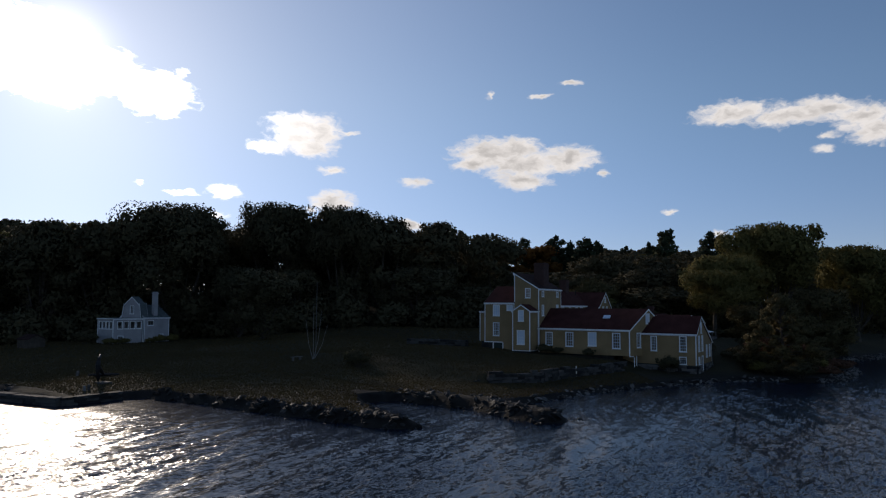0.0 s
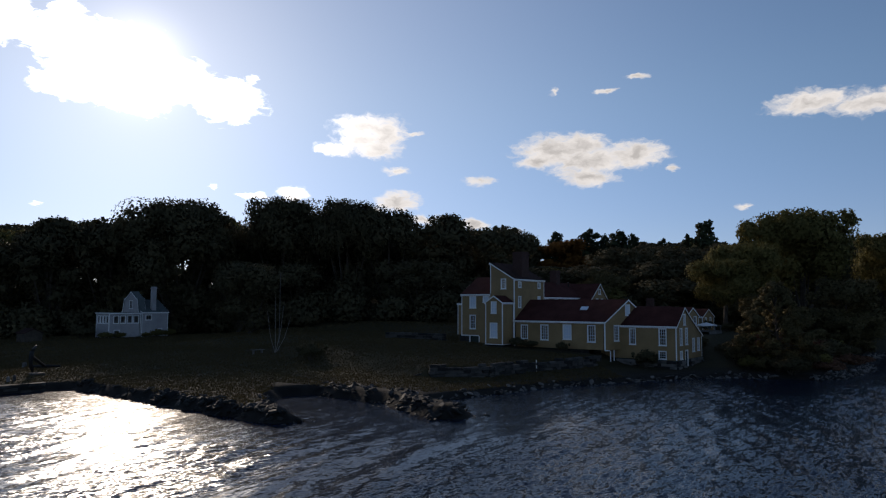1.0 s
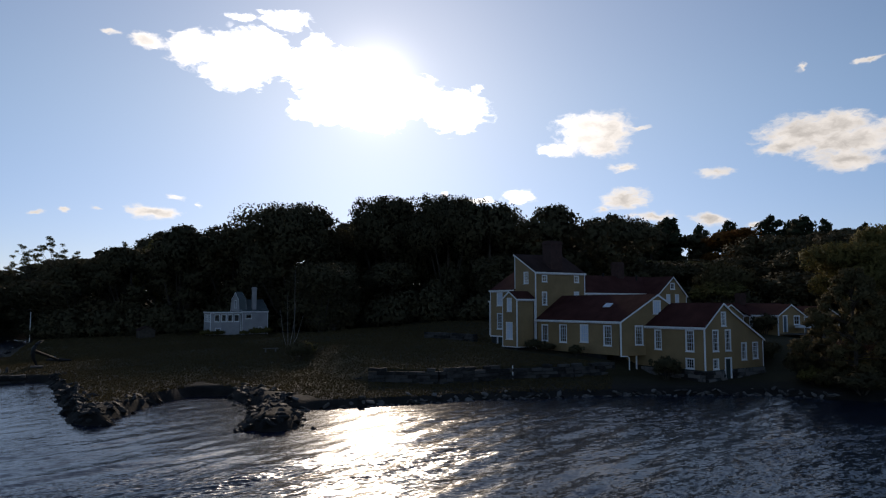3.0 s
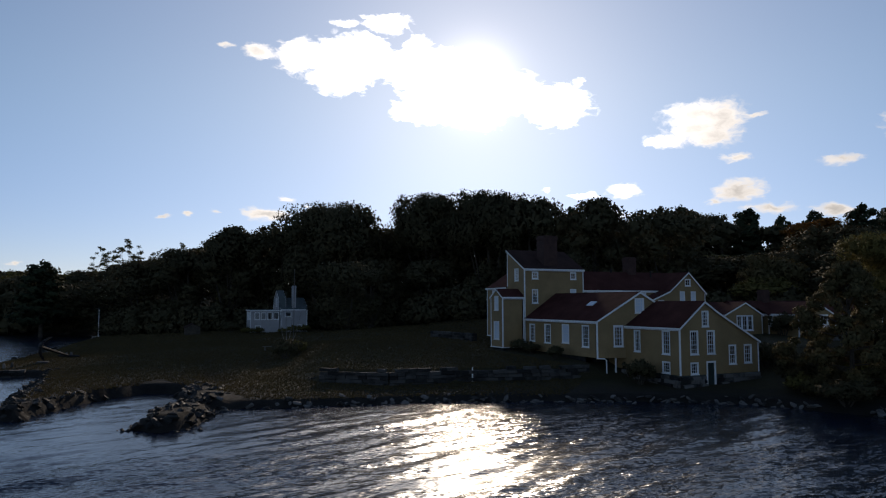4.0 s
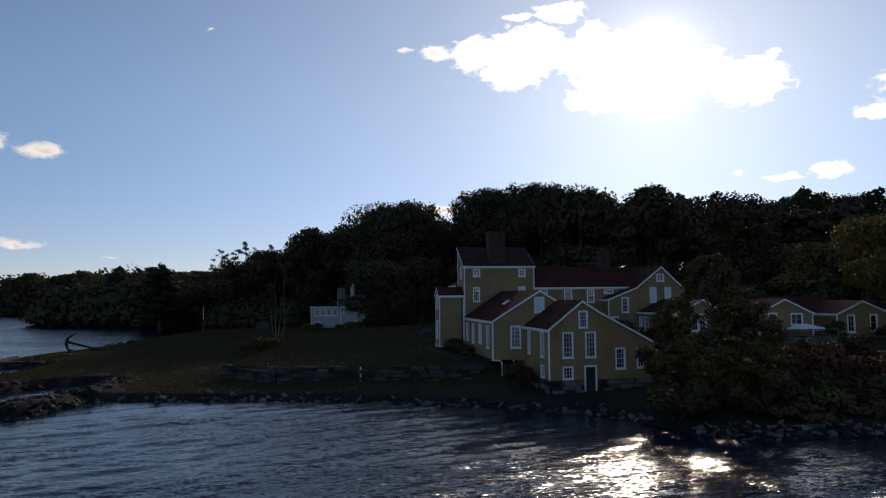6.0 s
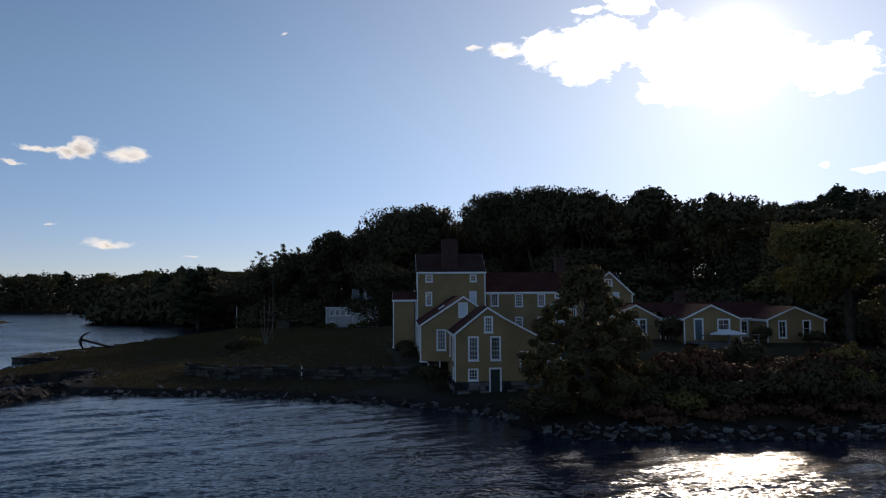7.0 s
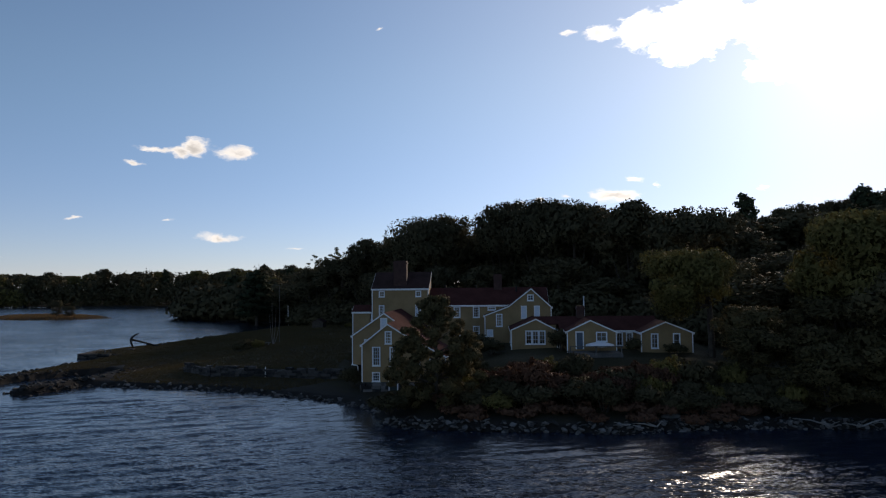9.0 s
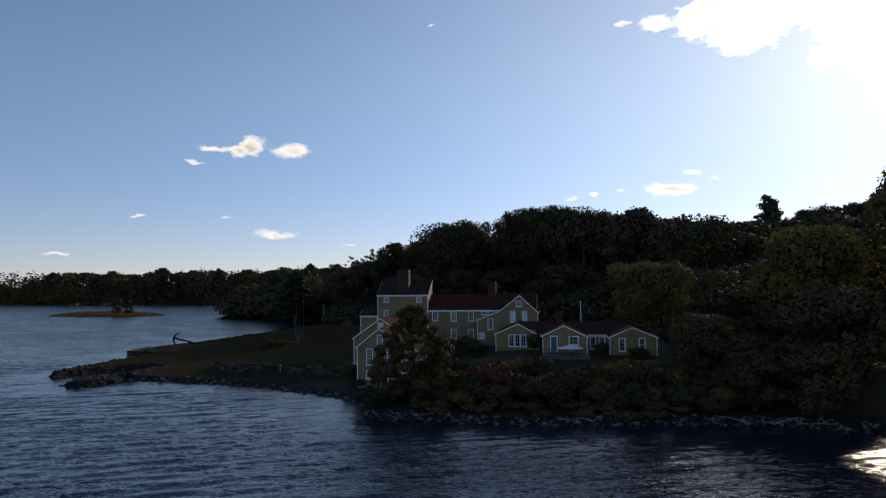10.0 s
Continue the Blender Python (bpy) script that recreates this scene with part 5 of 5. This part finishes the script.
for x, y, h, w in ((-29, -22.5, 1.9, 0.9), (-31, -21.0, 1.3, 0.7), (-78.2, -9.5, 1.3, 0.7), (-78.6, -13.2, 0.8, 0.6), (-83, -21, 2.0, 1.2), (-79.6, -17.0, 0.9, 0.7), (-80.2, -18.8, 1.0, 0.8), (-78.9, -11.2, 1.2, 0.8)):
    set_bush(0 if w > 0.8 else 2, x, y, h, w, "shrubs on the lawn")


def far_wood(name, line, count, tall, deep, label, seed, leaf=0.75, wmin=3.5, wmax=6.5, material=None):
    """Distant tree belts: one mass of leaf clumps in rounded heads along a line."""
    r = np.random.default_rng(seed)
    lobes = []
    seg = [Vector(p) for p in line]
    for a, b in zip(seg, seg[1:]):
        k = max(2, int((b - a).length / 5))
        for i in range(k):
            for row in range(4):
                for trial in range(8):
                    p = a.lerp(b, (i + r.random()) / k) + Vector((b - a).orthogonal().normalized()) * (r.uniform(-1, 1) * deep)
                    if float(inside_by(SHORE, np.array([p.x]), np.array([p.y]))[0]) > 2:
                        break
                else:
                    continue
                g = max(0.0, ground_z(p.x, p.y))
                top = tall * r.uniform(0.60, 1.0) * (1 + 0.10 * math.sin(p.x * 0.21 + p.y * 0.17))
                w = r.uniform(wmin, wmax)
                lobes.append(((p.x, p.y, g + top * 0.66), (w, w, top * 0.34)))
                lobes.append(((p.x + r.uniform(-2, 2), p.y + r.uniform(-2, 2), g + top * 0.28), (w * 1.2, w * 1.2, top * 0.34)))
    ob = new(name, leaf_mesh(name, leaves(r, lobes, count, leaf, 0.55, dome=0.0), material or M_LEAF))
    return tagged(ob, label, "trees", kind="stuff")


far_wood("far_woods", [(-128, -56), (-142, -78), (-160, -90), (-182, -102)], 24000, 11.0, 14, "low dark wood on the near side of the bay", 3)
far_wood("far_woods", [(-198, -100), (-216, -86), (-262, -88), (-290, -120), (-310, -165)], 36000, 15.5, 20, "dark wood along the bay", 4, 0.55)
far_wood("far_woods", [(-290, -150), (-310, -190), (-325, -240), (-335, -300), (-340, -360), (-345, -420), (-400, -620)], 48000, 19.5, 22, "distant dark wood on the far shore", 5)
far_wood("understory", [(-121, -47), (-99, -27), (-95, -7), (-80, 4), (-64, 13), (-47, 23), (-34, 35), (-20, 41), (-11, 41)], 44000, 5.5, 2.5, "dark undergrowth along the edge of the wood", 8, 0.30, 1.6, 3.0)
far_wood("bank_undergrowth", [(9.6, 7.5), (11.3, 12), (11.6, 20), (10.6, 27), (10.2, 37)], 18000, 1.0, 2.6, "tangled brown and olive undergrowth on the bank above the stones", 9, 0.11, 0.5, 1.1, M_LEAF_RED)
far_wood("bank_undergrowth", [(4.2, 10.5), (4.5, 17), (4.0, 23), (3.5, 30), (4.5, 37)], 16000, 1.25, 3.6, "tangled dark undergrowth on the bank below the low range", 10, 0.11, 0.5, 1.1)
far_wood("far_woods", [(-316, -262), (-322, -290), (-329, -330), (-336, -380)], 9000, 14.0, 6, "golden autumn trees on the far shore", 6, 0.6, 3.0, 5.0, M_LEAF_GOLD)
# single heads standing out along the edges of the far woods
FAR_EDGE = [(-132, -60), (-146, -78), (-160, -88), (-200, -101), (-216, -88), (-240, -86), (-262, -90), (-280, -104), (-292, -128), (-304, -158), (-314, -190), (-321, -225), (-328, -262), (-333, -300), (-338, -340)]
rf = np.random.default_rng(14)
for (ax, ay), (bx, by) in zip(FAR_EDGE, FAR_EDGE[1:]):
    for k in range(6):
        f = (k + rf.random()) / 6
        x, y = ax + (bx - ax) * f - rf.uniform(4, 16) - 14 * (k % 2), ay + (by - ay) * f + rf.uniform(2, 12) + 5 * (k % 2)
        deep = float(inside_by(SHORE, np.array([x]), np.array([y]))[0])
        if deep < 3:
            continue
        far = step(np.array([-x]), 190, 300)[0]
        top = (11.3 + 9.0 * far) * rf.uniform(0.9, 1.1)
        if k % 2:
            stand_copy(back[k % 4 // 2][0], x, y, top * 0.97, 18, rf.uniform(0, 6), 0.8 + 0.3 * far, "trees of the far shore")
        elif rf.random() < 0.2:
            stand_copy(pines[k % 2][0], x, y, top + 2.0, 22, rf.uniform(0, 6), 0.95, "trees of the far shore")
        else:
            stand_copy(kinds[int(rf.choice(4, p=[0.25, 0.2, 0.15, 0.4]))][0], x, y, top, (18, 19, 17, 18)[0], rf.uniform(0, 6), 0.72 + 0.34 * far, "trees of the far shore")

# trees on the near headland of the bay
for x, y, top, k, wide in ((-184, -101, 10.6, 3, 0.62), (-177, -98, 8.6, 3, 0.5), (-191, -103, 11.2, 0, 0.6), (-171, -95, 9.6, 1, 0.55), (-165, -92, 10.4, 3, 0.55)):
    stand_copy(kinds[k][0], x, y, top, 18, x * 1.7, wide, "trees of the far shore")


def grass(name, poly, count, tall, wide, material, label, seed):
    """Upright blades and tufts over a stretch of the land."""
    r = np.random.default_rng(seed)
    xs, ys = [p[0] for p in poly], [p[1] for p in poly]
    X, Y = r.uniform(min(xs), max(xs), count * 3), r.uniform(min(ys), max(ys), count * 3)
    keep = (inside_by(poly, X, Y) > 0) & (inside_by(SHORE + [], X, Y) > 0.6)
    if "marsh" in name:
        keep = inside_by(poly, X, Y) > 0
    clump = np.sin(X * 0.9 + 2 * np.sin(Y * 0.4)) * np.sin(Y * 0.8 + 1.5 * np.sin(X * 0.3)) + r.normal(size=X.shape) * 0.8
    keep &= clump > -1.2
    X, Y = X[keep][:count], Y[keep][:count]
    n = len(X)
    Z = land(X, Y)
    a, h, w = r.uniform(0, math.pi, n), tall * r.uniform(0.5, 1.3, n), wide * r.uniform(0.6, 1.4, n)
    lx, ly = r.normal(size=n) * 0.3 * h, r.normal(size=n) * 0.3 * h
    ca, sa = np.cos(a) * w, np.sin(a) * w
    V = np.stack([np.stack([X - ca, Y - sa, Z - 0.03], -1), np.stack([X + ca, Y + sa, Z - 0.03], -1), np.stack([X + lx + ca * 0.35, Y + ly + sa * 0.35, Z + h], -1)], 1).reshape(-1, 3)
    return tagged(new(name, leaf_mesh(name, (V, None), material)), label, "grass", kind="stuff")


grass("lawn_grass", [(-62, -47), (-45, -48.2), (-36.2, -48.6), (-35.5, -44), (-30, -42.6), (-12, -42.4), (-14, -39), (-20, -34), (-8, -29), (-4.5, -18), (-1.5, -9), (-6, -4), (-20, -5.5), (-40, -12), (-62, -25)], 120000, 0.085, 0.07, M_GRASS, "short dry olive-brown grass of the lawn", 31)
grass("lawn_grass", [(-62, -46), (-62, -25), (-40, -12), (-20, -5.5), (-28, 6), (-28, 30), (-47, 20), (-64, 10), (-78, 0), (-92, -10), (-97, -28), (-112, -42)], 60000, 0.11, 0.12, M_GRASS, "dry olive-brown grass of the upper lawn", 33)
grass("marsh_grass", ISLAND, 9000, 0.45, 0.16, M_MARSH, "tan marsh grass covering the islet", 32)


# ---- stones ----
def rock_mesh(seed, material):
    r = np.random.default_rng(seed)
    bm = bmesh.new()
    bmesh.ops.create_cube(bm, size=1.5)
    bmesh.ops.subdivide_edges(bm, edges=bm.edges[:], cuts=1, use_grid_fill=True)
    for v in bm.verts:
        v.co = v.co.lerp(v.co.normalized() * 0.98, 0.55) * r.uniform(0.82, 1.14)
        v.co.z *= 0.75
    me = bpy.data.meshes.new("rock")
    bm.to_mesh(me)
    bm.free()
    me.materials.append(material)
    return me


ROCKS = [rock_mesh(i, M_ROCK) for i in range(7)]
BANK_ROCKS = [rock_mesh(20 + i, M_BANKROCK) for i in range(7)]


def rocks_along(name, line, gap, lo, hi, wide, label, seed, rise=-0.12, meshes=None):
    """Boulders heaped along a line of the shore, each one a part."""
    r = np.random.default_rng(seed)
    t = thing(name, (*line[0], 0), label, "rocks", kind="structure")
    count = 0
    for (ax, ay), (bx, by) in zip(line, line[1:]):
        n = max(1, int(math.hypot(bx - ax, by - ay) / gap))
        for i in range(n):
            f = (i + r.random()) / n
            x, y = ax + (bx - ax) * f + r.normal() * wide, ay + (by - ay) * f + r.normal() * wide
            s = r.uniform(lo, hi)
            z = max(-0.15, min(ground_z(x, y), 0.95)) + s * rise
            o = new("rock", (meshes or ROCKS)[int(r.integers(7))])
            o.parent = t
            o.location = (x - line[0][0], y - line[0][1], z)
            o.rotation_euler = tuple(r.uniform(0, 6.28, 3) * (0.12, 0.12, 1))
            o.scale = (s * r.uniform(0.9, 1.5), s * r.uniform(0.8, 1.2), s * r.uniform(0.35, 0.6))
            count += 1
    return t


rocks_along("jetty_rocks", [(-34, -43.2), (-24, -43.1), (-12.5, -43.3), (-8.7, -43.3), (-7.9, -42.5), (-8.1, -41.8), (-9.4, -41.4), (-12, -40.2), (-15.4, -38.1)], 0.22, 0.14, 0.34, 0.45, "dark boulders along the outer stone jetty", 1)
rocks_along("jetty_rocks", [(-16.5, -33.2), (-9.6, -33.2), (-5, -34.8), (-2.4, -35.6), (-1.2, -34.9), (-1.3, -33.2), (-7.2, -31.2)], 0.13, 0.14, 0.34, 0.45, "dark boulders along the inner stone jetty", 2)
rocks_along("shore_rocks", [(-7.2, -31)] + SHORE_HOUSE[:8], 0.15, 0.10, 0.30, 0.32, "grey stones along the shore below the lawn", 3, 0.2, BANK_ROCKS)
rocks_along("shore_rocks", [(x - 0.35, y) for x, y in SHORE_HOUSE[8:17]], 0.065, 0.07, 0.25, 0.42, "broken grey stones along the bank under the shrubs", 4, 0.4, BANK_ROCKS)
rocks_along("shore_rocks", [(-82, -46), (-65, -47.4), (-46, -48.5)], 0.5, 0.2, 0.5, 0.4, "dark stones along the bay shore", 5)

# extra stones down the jetties' middles, added to shade the sunlit ground
rocks_along("jetty_rocks", [(-22, -42.6), (-15, -42.6), (-9, -42.5)], 0.13, 0.16, 0.42, 0.45, "dark flat stones added to shade the outer jetty's top", 17, -0.3)
rocks_along("jetty_rocks", [(-17, -31.6), (-9, -32.0), (-3.2, -34.2)], 0.17, 0.16, 0.42, 0.65, "dark flat stones added to shade the inner jetty's top", 18, -0.3)
rocks_along("rubble", [(-33, -22.8), (-24, -22.2), (-13.6, -23.2)], 0.22, 0.10, 0.26, 0.4, "low line of rubble stones across the lawn", 16)


def stone_wall(name, line, z_of, courses, lift, length, label, seed, thick=0.45, gaps=0.0, material=None):
    """A dry stone wall: blocks with their own joints, course on course."""
    r = np.random.default_rng(seed)
    t = thing(name, (*line[0], 0), label, "wall", kind="structure")
    base = Vector((*line[0], 0))
    for (ax, ay), (bx, by) in zip(line, line[1:]):
        L, ang = math.hypot(bx - ax, by - ay), math.atan2(by - ay, bx - ax)
        for c in range(courses):
            u = -r.uniform(0, length * 0.5)
            while u < L:
                w = length * r.uniform(0.6, 1.5)
                a, b = max(u, 0), min(u + w, L) - 0.025
                u += w
                if b - a < 0.12:
                    continue
                bm = bmesh.new()
                z0 = z_of(ax + (bx - ax) * a / L, ay + (by - ay) * a / L) + c * lift
                if c == courses - 1 and r.random() < gaps:
                    continue
                d = r.uniform(-0.11, 0.07)
                j = lambda: r.uniform(-0.045, 0.03)
                lo = [(x + j(), y + j(), z0 + 0.012) for x, y in ((a, -thick / 2 + d), (b, -thick / 2 + d), (b, thick / 2), (a, thick / 2))]
                hi = [(x + j(), y + j(), z0 + lift - 0.012 + j()) for x, y in ((a, -thick / 2 + d), (b, -thick / 2 + d), (b, thick / 2), (a, thick / 2))]
                hexa(bm, lo, hi)
                bmesh.ops.transform(bm, matrix=pose(ax, ay, 0, 0, 0, math.degrees(ang)), verts=bm.verts)
                part("stone", bm, material or M_STONE, t)
    return t


stone_wall("retaining_wall", [(-13.2, -23.0), (-10.1, -18.6), (-9.15, -12.2), (-7.5, -7.1), (-6.9, -3.0)], lambda x, y: 0.50, 5, 0.27, 0.75,
           "old dry stone retaining wall below the lawn", 6, gaps=0.4)
for line in ([(0.06, -0.02), (0.06, 2.45)], [(0.06, 3.42), (0.06, 7.8)]):
    stone_wall("basement_stones", line, lambda x, y: 0.30 if y > 3 else 0.25, 4, 0.285, 0.62, "rough granite basement stones under the gabled wing", 12, 0.16, 0.0, M_BANKROCK)
stone_wall("basement_stones", [(-6.4, -0.06), (0.0, -0.06)], lambda x, y: 0.25, 4, 0.285, 0.62, "rough granite basement stones under the gabled wing", 13, 0.16, 0.0, M_BANKROCK)
stone_wall("wharf_wall", [(-43, -51.0), (-35.3, -49.9), (-35.3, -45)], lambda x, y: -0.3, 4, 0.24, 0.9, "low granite wharf wall at the point", 7, 0.6)
stone_wall("garden_wall", [(-36, -4), (-27.5, -2.6)], lambda x, y: ground_z(-30, -3) - 0.1, 3, 0.3, 0.6, "low grey garden wall beside the mansion", 8)

# ---- the big anchor on the point ----
anchor = thing("anchor", (-42, -43.9, 1.0), "huge old iron anchor lying on the grassy point", "anchor")


crown_at, ring_at = Vector((-39.8, -44.4, 2.45)), Vector((-43.1, -41.8, 1.15))
shank = (ring_at - crown_at).normalized()
side = Vector((shank.x * -shank.z, shank.y * -shank.z, 1 - shank.z ** 2)).normalized()
bm = bmesh.new()
tube(bm, [crown_at, crown_at.lerp(ring_at, 0.5), ring_at], [0.17, 0.14, 0.11], 8)
part("shank", bm, M_IRON, anchor)
for s in (1, -1):
    bm = bmesh.new()
    pts = [crown_at + shank * (0.95 * (k / 6) ** 2) + side * s * 1.22 * (k / 6) for k in range(7)]
    tube(bm, pts, [0.20, 0.19, 0.17, 0.15, 0.12, 0.09, 0.03], 8)
    arm = part("arm", bm, M_IRON, anchor)
    bm = bmesh.new()
    tip, back = pts[6], pts[4]
    w = shank.cross(side)
    c = [back + w * 0.20, tip + w * 0.03, tip - w * 0.03, back - w * 0.20]
    hexa(bm, c, [p + (shank * 0.06) for p in c])
    bmesh.ops.recalc_face_normals(bm, faces=bm.faces)
    part("fluke", bm, M_IRON, arm)
bm = bmesh.new()
mid = ring_at - shank * 0.5
tube(bm, [mid - shank.cross(side) * 1.3, mid, mid + shank.cross(side) * 1.3], [0.09, 0.16, 0.09], 8)
part("stock", bm, M_IRON, anchor)
for x, y in ((-39.4, -44.1), (-42.6, -42.1)):
    cradle = thing("anchor_block", (x, y, ground_z(x, y)), "dark granite block bearing the anchor", "block", "anchor blocks")
    bm = bmesh.new()
    box(bm, x - 0.55, y - 0.5, ground_z(x, y) - 0.2, x + 0.55, y + 0.5, 1.05)
    bmesh.ops.bevel(bm, geom=bm.edges[:], offset=0.05, segments=1)
    part("block", bm, M_STONE, cradle)
for x, y in ((-37.2, -47.0), (-37.6, -46.4), (-46.2, -42.6), (-46.8, -42.2)):
    b = thing("bollard", (x, y, ground_z(x, y)), "short pale stone bollard on the point", "bollard", "bollards on the point")
    bm = bmesh.new()
    tube(bm, [(x, y, ground_z(x, y) - 0.1), (x, y, ground_z(x, y) + 0.36), (x, y, ground_z(x, y) + 0.45)], [0.14, 0.12, 0.07], 8)
    part("shaft", bm, M_BANKROCK, b)

# ---- poles ----


def pole(x, y, z0, z1, r, name, label, mat=None):
    p = thing(name, (x, y, z0), label, "pole")
    bm = bmesh.new()
    tube(bm, [(x, y, z0 - 0.3), (x, y, (z0 + z1) / 2), (x, y, z1)], [r, r * 0.85, r * 0.6], 8)
    part("shaft", bm, mat or M_WHITE, p)
    if z1 - z0 > 3:
        bm = bmesh.new()
        bmesh.ops.create_icosphere(bm, subdivisions=1, radius=r * 1.3, matrix=Matrix.Translation((x, y, z1 + r * 0.6)))
        part("cap", bm, mat or M_WHITE, p)
    return p


pole(-8.98, -12.25, 0.6, 1.82, 0.075, "marker_post", "short white marker post in front of the stone wall")
pole(-37.4, -20.0, ground_z(-37.4, -20), 10.4, 0.04, "flagpole", "slim bare grey flagpole on the lawn", M_WOOD)
pole(-113.3, -42.5, ground_z(-113.3, -42.5), 5.3, 0.09, "white_pole", "white wooden pole near the bay shore")
pole(-35.6, 24.7, ground_z(-35.6, 24.7), 8.4, 0.11, "white_pole", "white pole behind the low range")
sapling = thing("sapling", (-37.0, -20.8, ground_z(-37, -20.8)), "bare young tree with three thin pale stems", "tree")
for dx, dy, z in ((-0.5, -0.8, 6.2), (0.6, 0.6, 7.2), (0.1, -0.2, 8.0), (0.9, 1.3, 5.6)):
    bm = bmesh.new()
    g = ground_z(-37, -20.8)
    tube(bm, [(-37, -20.8, g - 0.2), (-37 + dx * 0.6, -20.8 + dy * 0.6, g + 0.4 * (z - g)), (-37 + dx, -20.8 + dy, z)], [0.035, 0.025, 0.01], 6)
    part("stem", bm, M_PALEBARK, sapling)
bench = thing("bench", (-38, -22.4, ground_z(-38, -22.4)), "low pale wooden bench on the lawn", "bench")
g = ground_z(-38, -22.4)
bm = bmesh.new()
box(bm, -38.2, -23.2, g + 0.4, -37.8, -21.6, g + 0.46)
part("seat", bm, M_WOOD, bench)
for y in (-23.0, -21.9):
    bm = bmesh.new()
    box(bm, -38.15, y, g - 0.1, -37.85, y + 0.08, g + 0.4)
    part("leg", bm, M_WOOD, bench)

# ---- driftwood and the upturned dinghy on the bank ----
r3 = np.random.default_rng(9)
for x, y in ((12.8, 35.5), (12.9, 37.5), (12.6, 40.0), (13.9, 22.6), (13.4, 23.6)):
    drift = thing("driftwood", (x, y, 0.2), "bleached fallen branch on the stony shore", "driftwood", "driftwood on the shore")
    for k in range(4):
        bm = bmesh.new()
        a, l = r3.uniform(0, 6.28), r3.uniform(1.0, 2.6)
        e = Vector((x + l * 0.5 * math.cos(a), y + l * math.sin(a), r3.uniform(0.25, 0.8)))
        tube(bm, [(x, y, 0.25), ((x + e.x) / 2, (y + e.y) / 2, 0.25 + r3.uniform(0.05, 0.4)), e], [0.06, 0.045, 0.015], 5)
        part("branch", bm, M_PALEBARK, drift)
dinghy = thing("dinghy", (11.2, 25.0, 0.4), "small pale upturned dinghy on the bank", "boat")
bm = bmesh.new()
secs = []
for k in range(9):
    f = k / 8
    w = 0.62 * math.sin(math.pi * (0.12 + 0.80 * f)) ** 0.6 if k < 8 else 0.03
    secs.append([bm.verts.new((12.0 + w * math.cos(radians(180 * j / 6)), 23.9 + 2.5 * f, 0.5 + 0.48 * math.sin(radians(180 * j / 6)) * (0.75 + 0.25 * math.sin(math.pi * f)))) for j in range(7)])
for a, b in zip(secs, secs[1:]):
    for j in range(6):
        bm.faces.new((a[j], a[j + 1], b[j + 1], b[j]))
bm.faces.new(secs[0])
bmesh.ops.solidify(bm, geom=bm.faces[:], thickness=0.03)
bmesh.ops.recalc_face_normals(bm, faces=bm.faces)
bmesh.ops.transform(bm, matrix=Matrix.Translation((11.2, 25, 0.45)) @ Matrix.Diagonal((0.55, 0.55, 0.6, 1)) @ Matrix.Translation((-12, -25, -0.5)), verts=bm.verts)
part("hull", bm, M_PALEBARK, dinghy)
bm = bmesh.new()
box(bm, 11.19, 24.5, 0.72, 11.21, 25.6, 0.76)
part("keel", bm, M_WOOD, dinghy)

# ---- bushes on the islet in the bay ----
for x, y, top in ((-172, -146, 6.6), (-170, -140, 4.6)):
    stand_copy(kinds[0][0], x, y, top, 18, 0.5, 0.32)

# ---- the car parked under the trees behind the low range ----
def parked_car(x, y, turn):
    z = ground_z(x, y)
    car = thing("car", (0, 0, 0), "white car parked under the trees behind the low range", "car")
    hull = [(-2.15, 0.45), (-2.1, 0.85), (-1.2, 0.95), (1.9, 1.0), (2.15, 0.9), (2.2, 0.45)]
    cab = [(-1.25, 0.94), (-0.5, 1.45), (1.1, 1.48), (1.9, 0.98)]
    for name, prof, half, mat, lab in (("body", hull, 0.85, M_WHITE, ""), ("cabin", cab, 0.72, M_WHITE, "")):
        bm = bmesh.new()
        a = [bm.verts.new((u, -half, v)) for u, v in prof]
        b = [bm.verts.new((u, half, v)) for u, v in prof]
        bm.faces.new(a), bm.faces.new(b[::-1])
        for k in range(len(prof)):
            j = (k + 1) % len(prof)
            bm.faces.new((a[j], a[k], b[k], b[j]))
        bmesh.ops.recalc_face_normals(bm, faces=bm.faces)
        bmesh.ops.bevel(bm, geom=bm.edges[:], offset=0.06, segments=2, affect="EDGES")
        part(name, bm, mat, car, lab)
    for s in (-1, 1):
        for u0, u1, v0, v1 in ((-0.75, 0.15, 1.02, 1.36), (0.22, 1.2, 1.02, 1.38)):
            bm = bmesh.new()
            box(bm, u0, s * 0.735 - 0.01, v0, u1, s * 0.735 + 0.01, v1)
            part("side_window", bm, M_IRON, car, "dark side window")
        for u in (-1.35, 1.4):
            bm = bmesh.new()
            bmesh.ops.create_cone(bm, cap_ends=True, segments=14, radius1=0.33, radius2=0.33, depth=0.2, matrix=pose(u, s * 0.78, 0.33, 90, 0, 0))
            part("wheel", bm, M_IRON, car, "dark rubber wheel")
    car.matrix_world = pose(x, y, z, 0, 0, turn)


parked_car(-32.5, 43.6, 60)
